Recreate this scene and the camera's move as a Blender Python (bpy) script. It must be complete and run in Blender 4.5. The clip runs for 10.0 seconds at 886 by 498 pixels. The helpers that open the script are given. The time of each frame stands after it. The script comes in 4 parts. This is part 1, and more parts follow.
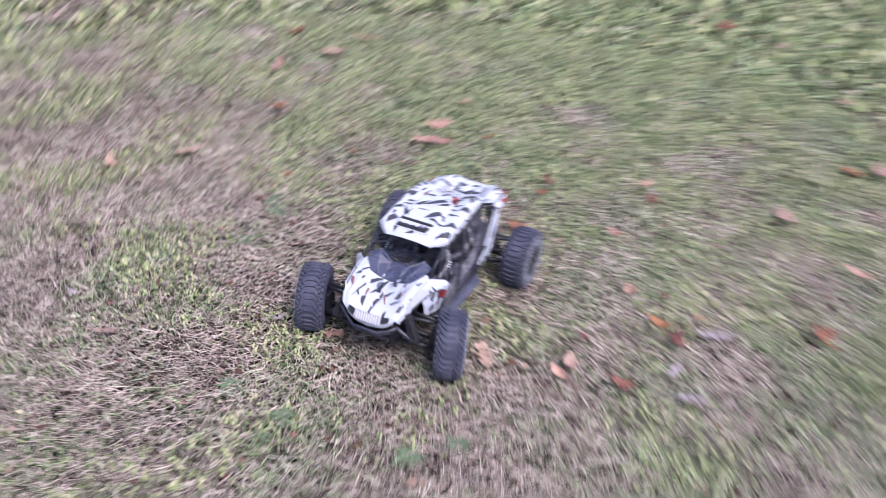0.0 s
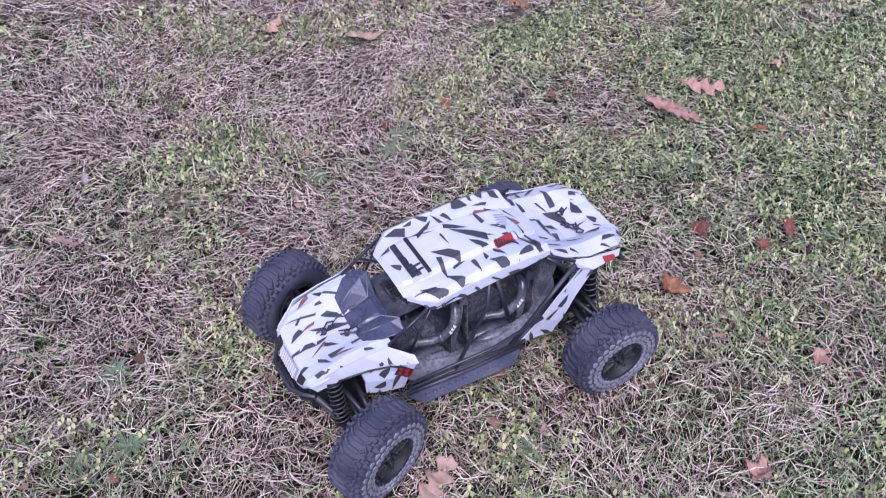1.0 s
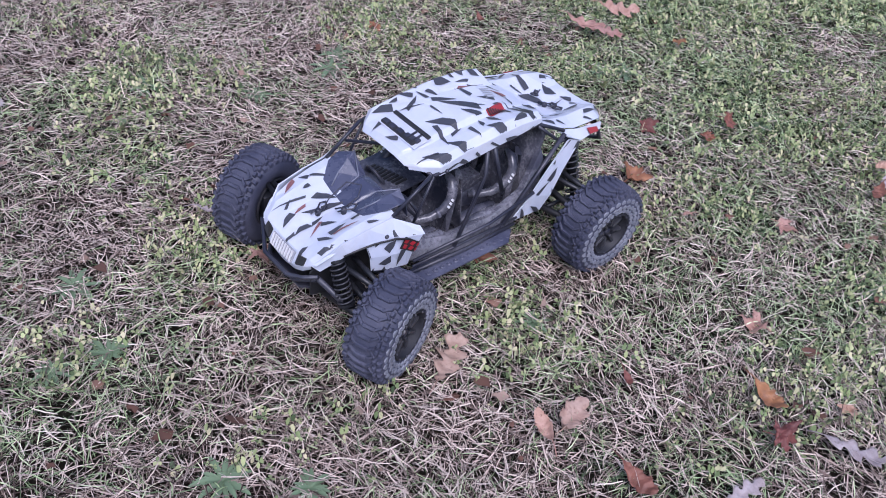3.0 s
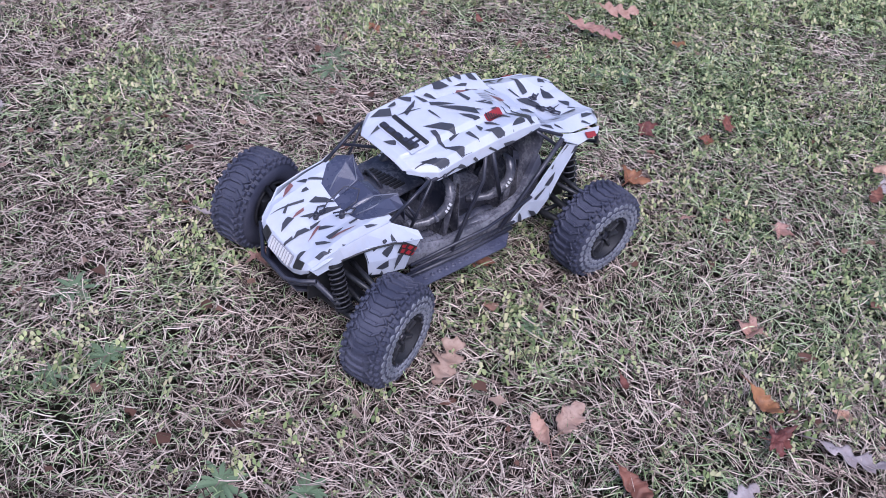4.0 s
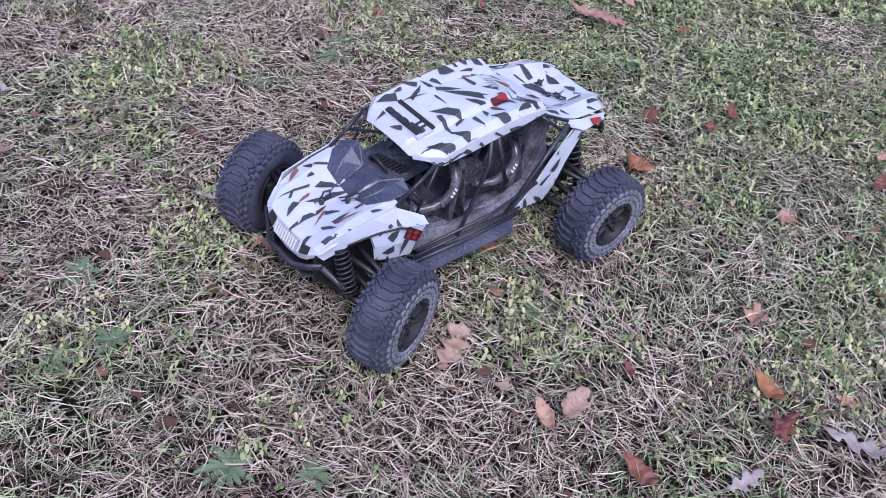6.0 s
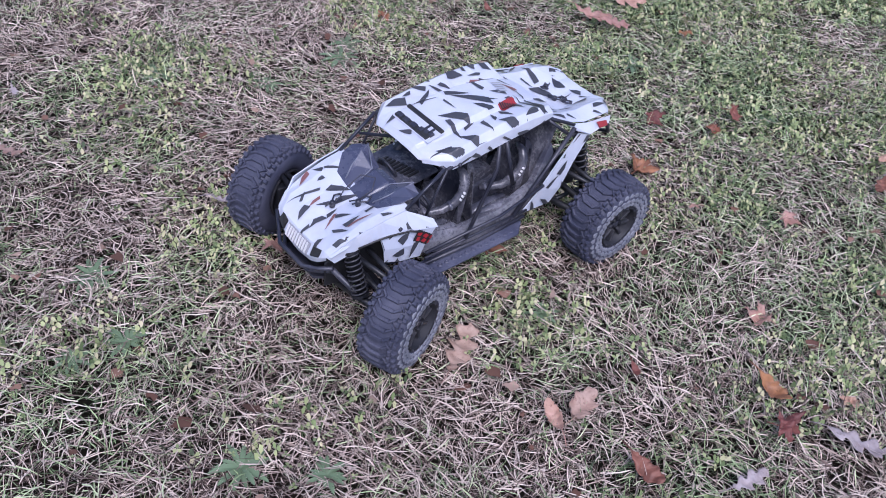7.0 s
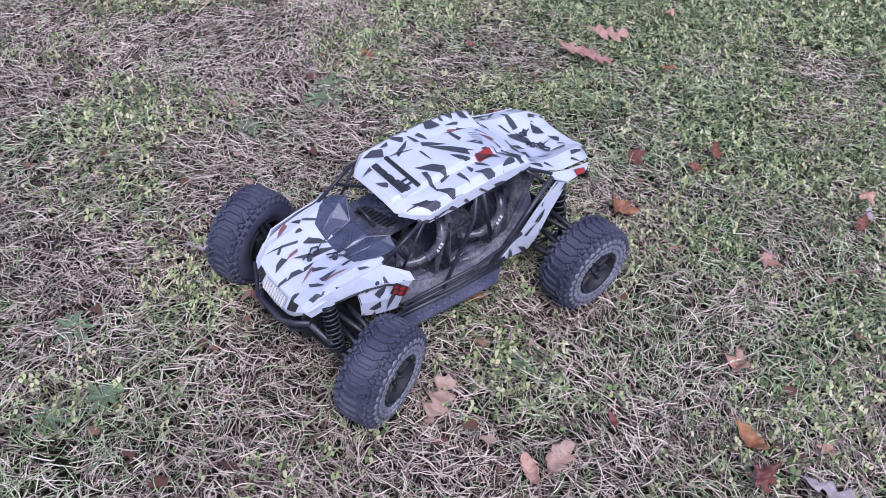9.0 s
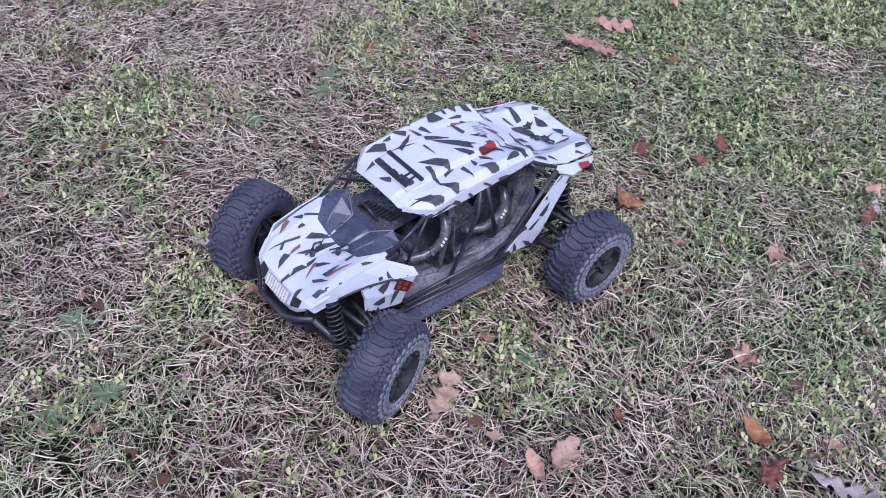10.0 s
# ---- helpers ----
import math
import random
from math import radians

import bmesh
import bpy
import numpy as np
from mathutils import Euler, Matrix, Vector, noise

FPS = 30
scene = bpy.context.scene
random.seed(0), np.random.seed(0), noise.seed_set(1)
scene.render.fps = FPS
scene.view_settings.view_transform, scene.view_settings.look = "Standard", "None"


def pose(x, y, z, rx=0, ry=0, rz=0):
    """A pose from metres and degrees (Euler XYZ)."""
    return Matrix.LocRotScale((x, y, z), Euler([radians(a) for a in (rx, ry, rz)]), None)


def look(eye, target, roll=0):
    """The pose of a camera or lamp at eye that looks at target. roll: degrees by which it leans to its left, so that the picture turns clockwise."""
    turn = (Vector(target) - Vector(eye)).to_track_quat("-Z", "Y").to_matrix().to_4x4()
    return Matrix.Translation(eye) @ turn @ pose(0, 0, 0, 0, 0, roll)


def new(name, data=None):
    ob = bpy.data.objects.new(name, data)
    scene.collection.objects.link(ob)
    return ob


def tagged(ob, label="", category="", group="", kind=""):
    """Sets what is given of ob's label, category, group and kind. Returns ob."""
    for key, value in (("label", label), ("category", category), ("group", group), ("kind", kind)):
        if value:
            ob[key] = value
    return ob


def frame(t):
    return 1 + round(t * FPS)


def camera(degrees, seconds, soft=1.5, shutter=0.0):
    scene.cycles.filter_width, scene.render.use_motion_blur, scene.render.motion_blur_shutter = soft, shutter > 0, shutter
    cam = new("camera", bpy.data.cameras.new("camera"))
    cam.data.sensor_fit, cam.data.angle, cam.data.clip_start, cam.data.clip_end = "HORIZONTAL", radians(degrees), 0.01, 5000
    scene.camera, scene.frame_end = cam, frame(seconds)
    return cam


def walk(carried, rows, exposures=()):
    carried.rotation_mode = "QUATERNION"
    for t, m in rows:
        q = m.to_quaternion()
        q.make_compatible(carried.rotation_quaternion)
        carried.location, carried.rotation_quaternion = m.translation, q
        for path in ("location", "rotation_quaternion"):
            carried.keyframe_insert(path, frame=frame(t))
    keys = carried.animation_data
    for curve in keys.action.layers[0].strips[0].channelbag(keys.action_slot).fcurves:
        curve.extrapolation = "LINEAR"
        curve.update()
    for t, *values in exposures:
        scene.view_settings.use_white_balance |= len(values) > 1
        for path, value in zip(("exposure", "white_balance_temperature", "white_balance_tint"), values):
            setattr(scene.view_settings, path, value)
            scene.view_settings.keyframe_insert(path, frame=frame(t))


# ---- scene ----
from mathutils.bvhtree import BVHTree

# ---- camera and its walk ----
cam = camera(51.27, 10.0, soft=0.6, shutter=0.6)
PATH = [
    (0, (1.6419, 0.7419, 1.2453), (0.6179, 0.3075, 0.5725), 5.02),
    (0.5, (0.7391, 0.7570, 1.1877), (0.0413, 0.0766, 0.3274), 7.73),
    (1, (0.5337, 0.8421, 1.1658), (0.0319, 0.0343, 0.2794), 3.56),
    (1.5, (0.7418, 0.7772, 1.0753), (0.0425, 0.0927, 0.2194), 6.03),
    (2, (0.7997, 0.8250, 0.9889), (0.0921, 0.1353, 0.1442), 8.94),
    (2.5, (0.7639, 0.8262, 0.9352), (0.0599, 0.1258, 0.0963), 8.53),
    (3, (0.7759, 0.8142, 0.9474), (0.0699, 0.1124, 0.1113), 8.45),
    (4.5, (0.7698, 0.8118, 0.9598), (0.0670, 0.1158, 0.1162), 8.94),
    (5, (0.7694, 0.8118, 0.9560), (0.0686, 0.1176, 0.1092), 8.99),
    (5.5, (0.7721, 0.8104, 0.9553), (0.0727, 0.1197, 0.1046), 9.06),
    (7, (0.7996, 0.8037, 0.9701), (0.0986, 0.1196, 0.1153), 9.20),
    (7.5, (0.8027, 0.8123, 1.0094), (0.1016, 0.1273, 0.1555), 9.10),
    (8, (0.7824, 0.8183, 1.0397), (0.0785, 0.1316, 0.1894), 8.98),
    (8.5, (0.7599, 0.8042, 1.0233), (0.0533, 0.1143, 0.1779), 8.78),
    (9, (0.7568, 0.7906, 1.0244), (0.0511, 0.1018, 0.1774), 8.81),
    (9.5, (0.7572, 0.7862, 1.0204), (0.0546, 0.0997, 0.1689), 8.73),
    (10, (0.7515, 0.7796, 1.0216), (0.0522, 0.0968, 0.1644), 8.66),
]
walk(cam, [(t, look(e, a, r)) for t, e, a, r in PATH], exposures=[(0.0, 0.80, 5900, 26), (0.5, 0.66, 5750, 30), (1.0, 0.46, 5600, 33), (2.0, 0.32, 5560, 25), (3.0, 0.35, 5540, 24), (10.0, 0.35, 5520, 24)])

# ---- sky and sun: soft light of an overcast late afternoon ----
world = bpy.data.worlds.new("sky")
scene.world = world
world.use_nodes = True
wn = world.node_tree.nodes
sky = wn.new("ShaderNodeTexSky")
sky.sky_type = "NISHITA"
sky.sun_disc = False
sky.sun_elevation = radians(55)
sky.sun_rotation = radians(32)
sky.air_density = 1.3
sky.dust_density = 3.0
wn["Background"].inputs["Strength"].default_value = 0.10
world.node_tree.links.new(sky.outputs[0], wn["Background"].inputs["Color"])
sun_data = bpy.data.lights.new("sun", "SUN")
sun_data.energy = 2.4
sun_data.angle = radians(34)
sun_data.color = (1.0, 0.96, 0.92)
sun = new("sun", sun_data)
sun.matrix_world = look((0.75, 1.2, 2.05), (0, 0, 0))


# ---- materials ----
class Nodes:
    """Short hand for a node material."""

    def __init__(self, name):
        self.mat = bpy.data.materials.new(name)
        self.mat.use_nodes = True
        self.tree = self.mat.node_tree
        self.bsdf = self.tree.nodes["Principled BSDF"]

    def add(self, kind, inputs=(), **props):
        n = self.tree.nodes.new(kind)
        if "operation" in props:
            n.operation = props["operation"]
        if "blend_type" in props:
            n.data_type, n.blend_type = "RGBA", props["blend_type"]
        if "feature" in props:
            n.feature, n.distance = props["feature"], props["distance"]
        for k, v in dict(inputs).items():
            if isinstance(v, bpy.types.NodeSocket):
                self.tree.links.new(v, n.inputs[k])
            else:
                n.inputs[k].default_value = v
        return n

    def set(self, key, v):
        if isinstance(v, bpy.types.NodeSocket):
            self.tree.links.new(v, self.bsdf.inputs[key])
        else:
            self.bsdf.inputs[key].default_value = v

    def coords(self, kind="Object"):
        return self.add("ShaderNodeTexCoord").outputs[kind]

    def noise(self, scale, detail=4.0, vec=None, rough=0.6):
        n = self.add("ShaderNodeTexNoise", {"Scale": scale, "Detail": detail, "Roughness": rough})
        self.tree.links.new(vec or self.coords(), n.inputs["Vector"])
        return n.outputs["Fac"]

    def ramp(self, fac, stops, interp="LINEAR"):
        n = self.add("ShaderNodeValToRGB", {"Fac": fac})
        r = n.color_ramp
        r.interpolation = interp
        while len(r.elements) < len(stops):
            r.elements.new(0.5)
        for el, (p, c) in zip(r.elements, stops):
            el.position = p
            el.color = (*c, 1.0) if len(c) == 3 else c
        return n.outputs["Color"]

    def mix(self, fac, a, b, mode="MIX"):
        n = self.add("ShaderNodeMix", blend_type=mode)
        for i, v in ((0, fac), (6, a), (7, b)):
            if isinstance(v, bpy.types.NodeSocket):
                self.tree.links.new(v, n.inputs[i])
            else:
                n.inputs[i].default_value = v if not isinstance(v, tuple) or len(v) == 4 else (*v, 1.0)
        return n.outputs[2]

    def math(self, op, a, b=0.0):
        n = self.add("ShaderNodeMath", operation=op)
        for i, v in ((0, a), (1, b)):
            if isinstance(v, bpy.types.NodeSocket):
                self.tree.links.new(v, n.inputs[i])
            else:
                n.inputs[i].default_value = v
        return n.outputs[0]

    def bump(self, height, strength=0.3, distance=0.002):
        n = self.add("ShaderNodeBump", {"Height": height, "Strength": strength, "Distance": distance})
        self.set("Normal", n.outputs["Normal"])


def blade_material(name, stops, rough=0.6):
    """Grass and small leaves: a colour of its own for each blade, darker and lighter clumps."""
    m = Nodes(name)
    rnd = m.add("ShaderNodeNewGeometry").outputs["Random Per Island"]
    col = m.ramp(rnd, stops)
    patch = m.noise(9.0, 3.0)
    col = m.mix(0.55, col, m.ramp(patch, [(0.3, (0.5, 0.5, 0.5)), (0.6, (1.0, 1.0, 1.0))]), "MULTIPLY")
    m.set("Base Color", col)
    m.set("Roughness", rough)
    m.set("Specular IOR Level", 0.2)
    return m.mat


def worn_plastic(name, dark, dust, amount=0.5, rough=0.5, scale=60.0, bump=0.2):
    """Moulded plastic or rubber with pale dust lying in patches."""
    m = Nodes(name)
    big = m.noise(scale * 0.25, 5.0)
    fine = m.noise(scale * 4, 6.0)
    f = m.math("MULTIPLY", m.ramp(big, [(0.38, (0, 0, 0)), (0.68, (1, 1, 1))]), m.ramp(fine, [(0.3, (0.35, 0.35, 0.35)), (0.7, (1, 1, 1))]))
    m.set("Base Color", m.mix(m.math("MULTIPLY", f, amount), dark, dust))
    m.set("Roughness", m.math("ADD", m.math("MULTIPLY", f, 0.25), rough))
    m.bump(fine, bump, 0.0008)
    return m.mat


def leaf_material(name, pale, deep):
    m = Nodes(name)
    rnd = m.add("ShaderNodeObjectInfo").outputs["Random"]
    mott = m.noise(55.0, 6.0)
    spots = m.ramp(m.noise(160.0, 3.0), [(0.28, (0.35, 0.28, 0.22)), (0.42, (1, 1, 1))])
    col = m.mix(m.ramp(mott, [(0.35, (0, 0, 0)), (0.66, (1, 1, 1))]), pale, deep)
    col = m.mix(0.7, col, spots, "MULTIPLY")
    h = m.add("ShaderNodeHueSaturation", {"Color": col, "Value": m.math("ADD", m.math("MULTIPLY", rnd, 0.4), 0.8), "Hue": m.math("ADD", m.math("MULTIPLY", rnd, 0.03), 0.485)})
    m.set("Base Color", h.outputs[0])
    m.set("Roughness", 0.62)
    m.bump(m.noise(240.0, 4.0), 0.4, 0.0006)
    return m.mat


def soil_material():
    m = Nodes("soil_and_thatch")
    a = m.noise(3.0, 5.0)
    b = m.noise(130.0, 8.0, rough=0.75)
    fibre = m.add("ShaderNodeTexWave", {"Vector": m.coords(), "Scale": 160.0, "Distortion": 14.0, "Detail": 4.0, "Detail Scale": 2.0}).outputs["Fac"]
    # near-black base: the shade in the gaps between blades is put into the colour
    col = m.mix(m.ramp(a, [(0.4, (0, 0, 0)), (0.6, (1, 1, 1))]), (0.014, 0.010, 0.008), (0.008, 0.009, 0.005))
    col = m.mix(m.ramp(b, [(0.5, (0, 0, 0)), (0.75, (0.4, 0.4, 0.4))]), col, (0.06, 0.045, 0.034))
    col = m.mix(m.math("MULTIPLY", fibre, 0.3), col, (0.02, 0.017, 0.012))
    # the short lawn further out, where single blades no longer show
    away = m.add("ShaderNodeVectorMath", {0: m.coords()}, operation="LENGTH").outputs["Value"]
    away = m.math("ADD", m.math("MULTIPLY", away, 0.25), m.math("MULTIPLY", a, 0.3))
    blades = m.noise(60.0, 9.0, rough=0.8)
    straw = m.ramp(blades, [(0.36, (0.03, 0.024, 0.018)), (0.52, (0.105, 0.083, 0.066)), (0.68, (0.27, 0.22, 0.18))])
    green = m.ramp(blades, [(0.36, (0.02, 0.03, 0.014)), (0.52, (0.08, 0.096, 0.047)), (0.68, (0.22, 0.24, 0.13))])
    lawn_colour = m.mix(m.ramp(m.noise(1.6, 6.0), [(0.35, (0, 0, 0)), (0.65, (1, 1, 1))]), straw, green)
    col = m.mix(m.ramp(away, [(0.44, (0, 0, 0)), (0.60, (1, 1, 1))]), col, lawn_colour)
    m.set("Base Color", col)
    m.set("Roughness", 0.95)
    m.set("Specular IOR Level", 0.06)
    m.bump(b, 0.8, 0.01)
    return m.mat


def paint_material():
    """Plain white paint with faint dirt."""
    m = Nodes("white_paint")
    white = m.ramp(m.noise(14.0, 4.0), [(0.35, (0.47, 0.51, 0.61)), (0.65, (0.56, 0.595, 0.68))])
    grime = m.math("MULTIPLY", m.ramp(m.noise(30.0, 8.0, rough=0.75), [(0.52, (0, 0, 0)), (0.8, (1, 1, 1))]), 0.3)
    m.set("Base Color", m.mix(grime, white, (0.42, 0.36, 0.30)))
    m.set("Roughness", m.math("ADD", m.math("MULTIPLY", m.noise(90.0, 4.0), 0.25), 0.2))
    m.bump(m.noise(8.0, 2.0), 0.15, 0.004)
    return m.mat


PAINT = paint_material()
SHARD = worn_plastic("dark_grey_print", (0.045, 0.048, 0.060), (0.10, 0.10, 0.115), 0.5, 0.3)
BLACK = worn_plastic("black_plastic", (0.020, 0.022, 0.036), (0.13, 0.13, 0.16), 0.4, 0.32)
BOARD = worn_plastic("dusty_blue_black_plastic", (0.045, 0.050, 0.085), (0.16, 0.165, 0.22), 0.6, 0.32)
DASH = worn_plastic("satin_black_shell", (0.055, 0.062, 0.105), (0.15, 0.16, 0.22), 0.5, 0.25, 40.0, 0.1)
EDGE = worn_plastic("edge_sheen_plastic", (0.13, 0.14, 0.19), (0.30, 0.31, 0.36), 0.6, 0.4, 200.0)
SEAT = worn_plastic("dark_seat_plastic", (0.030, 0.032, 0.046), (0.33, 0.32, 0.355), 0.8, 0.20, 50.0)
TUB = worn_plastic("dusty_grey_black_plastic", (0.050, 0.053, 0.076), (0.38, 0.375, 0.415), 0.85, 0.20, 50.0)
RUBBER = worn_plastic("tyre_rubber", (0.040, 0.044, 0.074), (0.135, 0.138, 0.19), 0.6, 0.62, 80.0, 0.4)
PAD = worn_plastic("dusty_tyre_rubber", (0.14, 0.15, 0.185), (0.36, 0.37, 0.42), 0.8, 0.7, 120.0)
DARK = worn_plastic("dark_chassis_plastic", (0.010, 0.011, 0.015), (0.045, 0.045, 0.052), 0.4, 0.42)
RIM = worn_plastic("rim_plastic", (0.010, 0.011, 0.016), (0.03, 0.03, 0.038), 0.5, 0.6)
SPRING = worn_plastic("dark_spring_steel", (0.03, 0.031, 0.038), (0.11, 0.11, 0.13), 0.6, 0.4)
LAMP = worn_plastic("pale_grey_print", (0.36, 0.37, 0.41), (0.24, 0.23, 0.24), 0.4, 0.3)
RED = worn_plastic("red_print", (0.30, 0.022, 0.03), (0.26, 0.07, 0.06), 0.4, 0.35)
DULL_RED = worn_plastic("faded_red_print", (0.20, 0.085, 0.085), (0.26, 0.16, 0.15), 0.5, 0.35, 300.0)
INK = worn_plastic("black_print", (0.02, 0.02, 0.022), (0.06, 0.06, 0.06), 0.3, 0.4)
WHITE = worn_plastic("white_print", (0.72, 0.72, 0.74), (0.5, 0.48, 0.46), 0.5, 0.45)
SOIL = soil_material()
STRAW = blade_material("dead_grass", [(0.0, (0.045, 0.031, 0.026)), (0.3, (0.21, 0.152, 0.128)), (0.65, (0.64, 0.525, 0.45)), (1.0, (0.84, 0.74, 0.64))], 0.7)
GREEN = blade_material("green_grass", [(0.0, (0.03, 0.052, 0.025)), (0.3, (0.15, 0.215, 0.10)), (0.7, (0.40, 0.52, 0.26)), (1.0, (0.66, 0.74, 0.47))], 0.5)
CLOVER = blade_material("clover_green", [(0.0, (0.05, 0.08, 0.035)), (0.35, (0.22, 0.29, 0.12)), (0.7, (0.42, 0.46, 0.22)), (1.0, (0.62, 0.56, 0.36))], 0.45)
LITTER = blade_material("leaf_litter", [(0.0, (0.07, 0.04, 0.03)), (0.4, (0.17, 0.085, 0.062)), (0.7, (0.28, 0.17, 0.125)), (1.0, (0.42, 0.32, 0.26))], 0.7)
WEED = blade_material("weed_green", [(0.0, (0.10, 0.16, 0.09)), (1.0, (0.27, 0.36, 0.21))], 0.5)
OAK_TAN = leaf_material("tan_leaf", (0.40, 0.28, 0.225), (0.28, 0.17, 0.13))
OAK_ORANGE = leaf_material("orange_leaf", (0.30, 0.125, 0.062), (0.16, 0.065, 0.040))
OAK_RED = leaf_material("red_brown_leaf", (0.21, 0.075, 0.055), (0.11, 0.04, 0.03))
OAK_PALE = leaf_material("pale_grey_leaf", (0.40, 0.35, 0.35), (0.27, 0.22, 0.22))
PINK = leaf_material("pink_tan_leaf", (0.46, 0.29, 0.23), (0.33, 0.18, 0.13))


BODY = Vector((0.016, 0.0, 0.016))  # the sprung body on its chassis


# ---- mesh helpers ----
def part(name, bm, material, parent=None, label="", smooth=False):
    """Links a bmesh as one mesh object under a thing or a part."""
    me = bpy.data.meshes.new(name)
    bm.normal_update()
    bm.to_mesh(me)
    bm.free()
    me.materials.append(material)
    if smooth:
        me.polygons.foreach_set("use_smooth", [True] * len(me.polygons))
    ob = new(name, me)
    if parent is not None:
        ob.parent = parent
        if parent.name == "radio_control_buggy":
            ob.location = BODY
    if label:
        tagged(ob, label)
    return ob


def thing(name, label, category, group="", kind="", at=None):
    ob = new(name)
    if at is not None:
        ob.matrix_basis = at
    return tagged(ob, label, category, group, kind)


def add_box(bm, centre, size, rot=None, bevel=0.0):
    m = Matrix.Translation(centre) @ (rot.to_4x4() if rot is not None else Matrix()) @ Matrix.Diagonal((*size, 1.0))
    vs = bmesh.ops.create_cube(bm, size=1.0, matrix=m)["verts"]
    if bevel:
        es = list({e for v in vs for e in v.link_edges})
        bmesh.ops.bevel(bm, geom=es, offset=bevel, segments=2, affect="EDGES", profile=0.6)


def add_tube(bm, pts, r, sides=10, ends=True):
    """A round bar along a line of points, mitred at the bends."""
    pts = [Vector(p) for p in pts]
    rings = []
    ref = None
    for i, p in enumerate(pts):
        a = (p - pts[i - 1]).normalized() if i else None
        b = (pts[i + 1] - p).normalized() if i + 1 < len(pts) else None
        d = ((a or b) + (b or a)).normalized()
        if ref is None:
            ref = d.orthogonal().normalized()
        u = (ref - d * ref.dot(d)).normalized()
        ref = u
        w = d.cross(u)
        k = 1.0 / max(0.5, d.dot(b or a))
        rr = r[i] if isinstance(r, (list, tuple)) else r
        rings.append([bm.verts.new(p + (u * math.cos(t) + w * math.sin(t)) * rr * (k if 0 < i < len(pts) - 1 else 1)) for t in [2 * math.pi * j / sides for j in range(sides)]])
    for q, s in zip(rings, rings[1:]):
        for j in range(sides):
            bm.faces.new((q[j], q[(j + 1) % sides], s[(j + 1) % sides], s[j]))
    if ends:
        bm.faces.new(rings[0][::-1])
        bm.faces.new(rings[-1])


def tube(name, pts, r, material, parent, label="", sides=10):
    bm = bmesh.new()
    add_tube(bm, pts, r, sides)
    return part(name, bm, material, parent, label, True)


def add_lathe(bm, profile, steps=48, axis="y", centre=(0, 0, 0), closed=True):
    """Turns a profile of (radius, along) round the y axis."""
    c = Vector(centre)
    rings = []
    for k in range(steps):
        a = 2 * math.pi * k / steps
        rings.append([bm.verts.new(c + Vector((r * math.sin(a), y, r * math.cos(a)))) for r, y in profile])
    n = len(profile)
    for k in range(steps):
        p, q = rings[k], rings[(k + 1) % steps]
        for i in range(n if closed else n - 1):
            j = (i + 1) % n
            bm.faces.new((p[i], p[j], q[j], q[i]))


def loft(sections, mirror=True):
    """A shell through sections: each one x and a half profile [(y, z), ...] from the middle outwards."""
    bm = bmesh.new()
    rows = []
    for x, prof in sections:
        half = [(x if len(q) == 2 else x + q[2], q[0], q[1]) for q in prof]
        line = [(a, -b, c) for a, b, c in half[::-1] if b > 1e-6] + half if mirror else half
        rows.append([bm.verts.new(v) for v in line])
    for p, q in zip(rows, rows[1:]):
        for i in range(len(p) - 1):
            bm.faces.new((p[i], p[i + 1], q[i + 1], q[i]))
    return bm


def shell(name, bm, material, parent, label="", thick=0.0016, bevel=0.0):
    bmesh.ops.recalc_face_normals(bm, faces=bm.faces)
    core = Vector((0.0, 0.0, 0.08))
    if sum(f.normal.dot(f.calc_center_median() - core) * f.calc_area() for f in bm.faces) < 0:
        bmesh.ops.reverse_faces(bm, faces=bm.faces)
    ob = part(name, bm, material, parent, label)
    s = ob.modifiers.new("thickness", "SOLIDIFY")
    s.thickness, s.offset = thick, -1.0
    if bevel:
        b = ob.modifiers.new("soft_edges", "BEVEL")
        b.width, b.segments, b.limit_method, b.angle_limit = bevel, 2, "ANGLE", radians(12)
    return ob


def plate(name, outline, normal, thick, material, parent, label="", bevel=0.0):
    """A flat plate: an outline of points in order, pushed along the normal."""
    bm = bmesh.new()
    n = Vector(normal).normalized() * thick
    a = [bm.verts.new(p) for p in outline]
    b = [bm.verts.new(Vector(p) + n) for p in outline]
    bm.faces.new(a[::-1])
    bm.faces.new(b)
    for i in range(len(a)):
        j = (i + 1) % len(a)
        bm.faces.new((a[i], a[j], b[j], b[i]))
    bmesh.ops.recalc_face_normals(bm, faces=bm.faces)
    if bevel:
        bmesh.ops.bevel(bm, geom=bm.edges[:], offset=bevel, segments=1, affect="EDGES")
    return part(name, bm, material, parent, label)


# ---- ground ----
def ground_height(x, y):
    return 0.012 * (noise.noise((x * 1.3, y * 1.3, 0.0))) * min(1.0, max(0.0, math.hypot(x, y) - 0.45)) - 0.004


bm = bmesh.new()
ring = [-400, -120, -40, -15, -8] + [-5 + 0.1 * i for i in range(101)] + [8, 15, 40, 120, 400]
grid = [[bm.verts.new((x, y, ground_height(x, y) if abs(x) < 6 and abs(y) < 6 else -0.004)) for y in ring] for x in ring]
for i in range(len(ring) - 1):
    for j in range(len(ring) - 1):
        bm.faces.new((grid[i][j], grid[i + 1][j], grid[i + 1][j + 1], grid[i][j + 1]))
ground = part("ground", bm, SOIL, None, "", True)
tagged(ground, "soil and thatch, near-black for shade between blades, under a patchy autumn lawn", "ground", kind="structure")


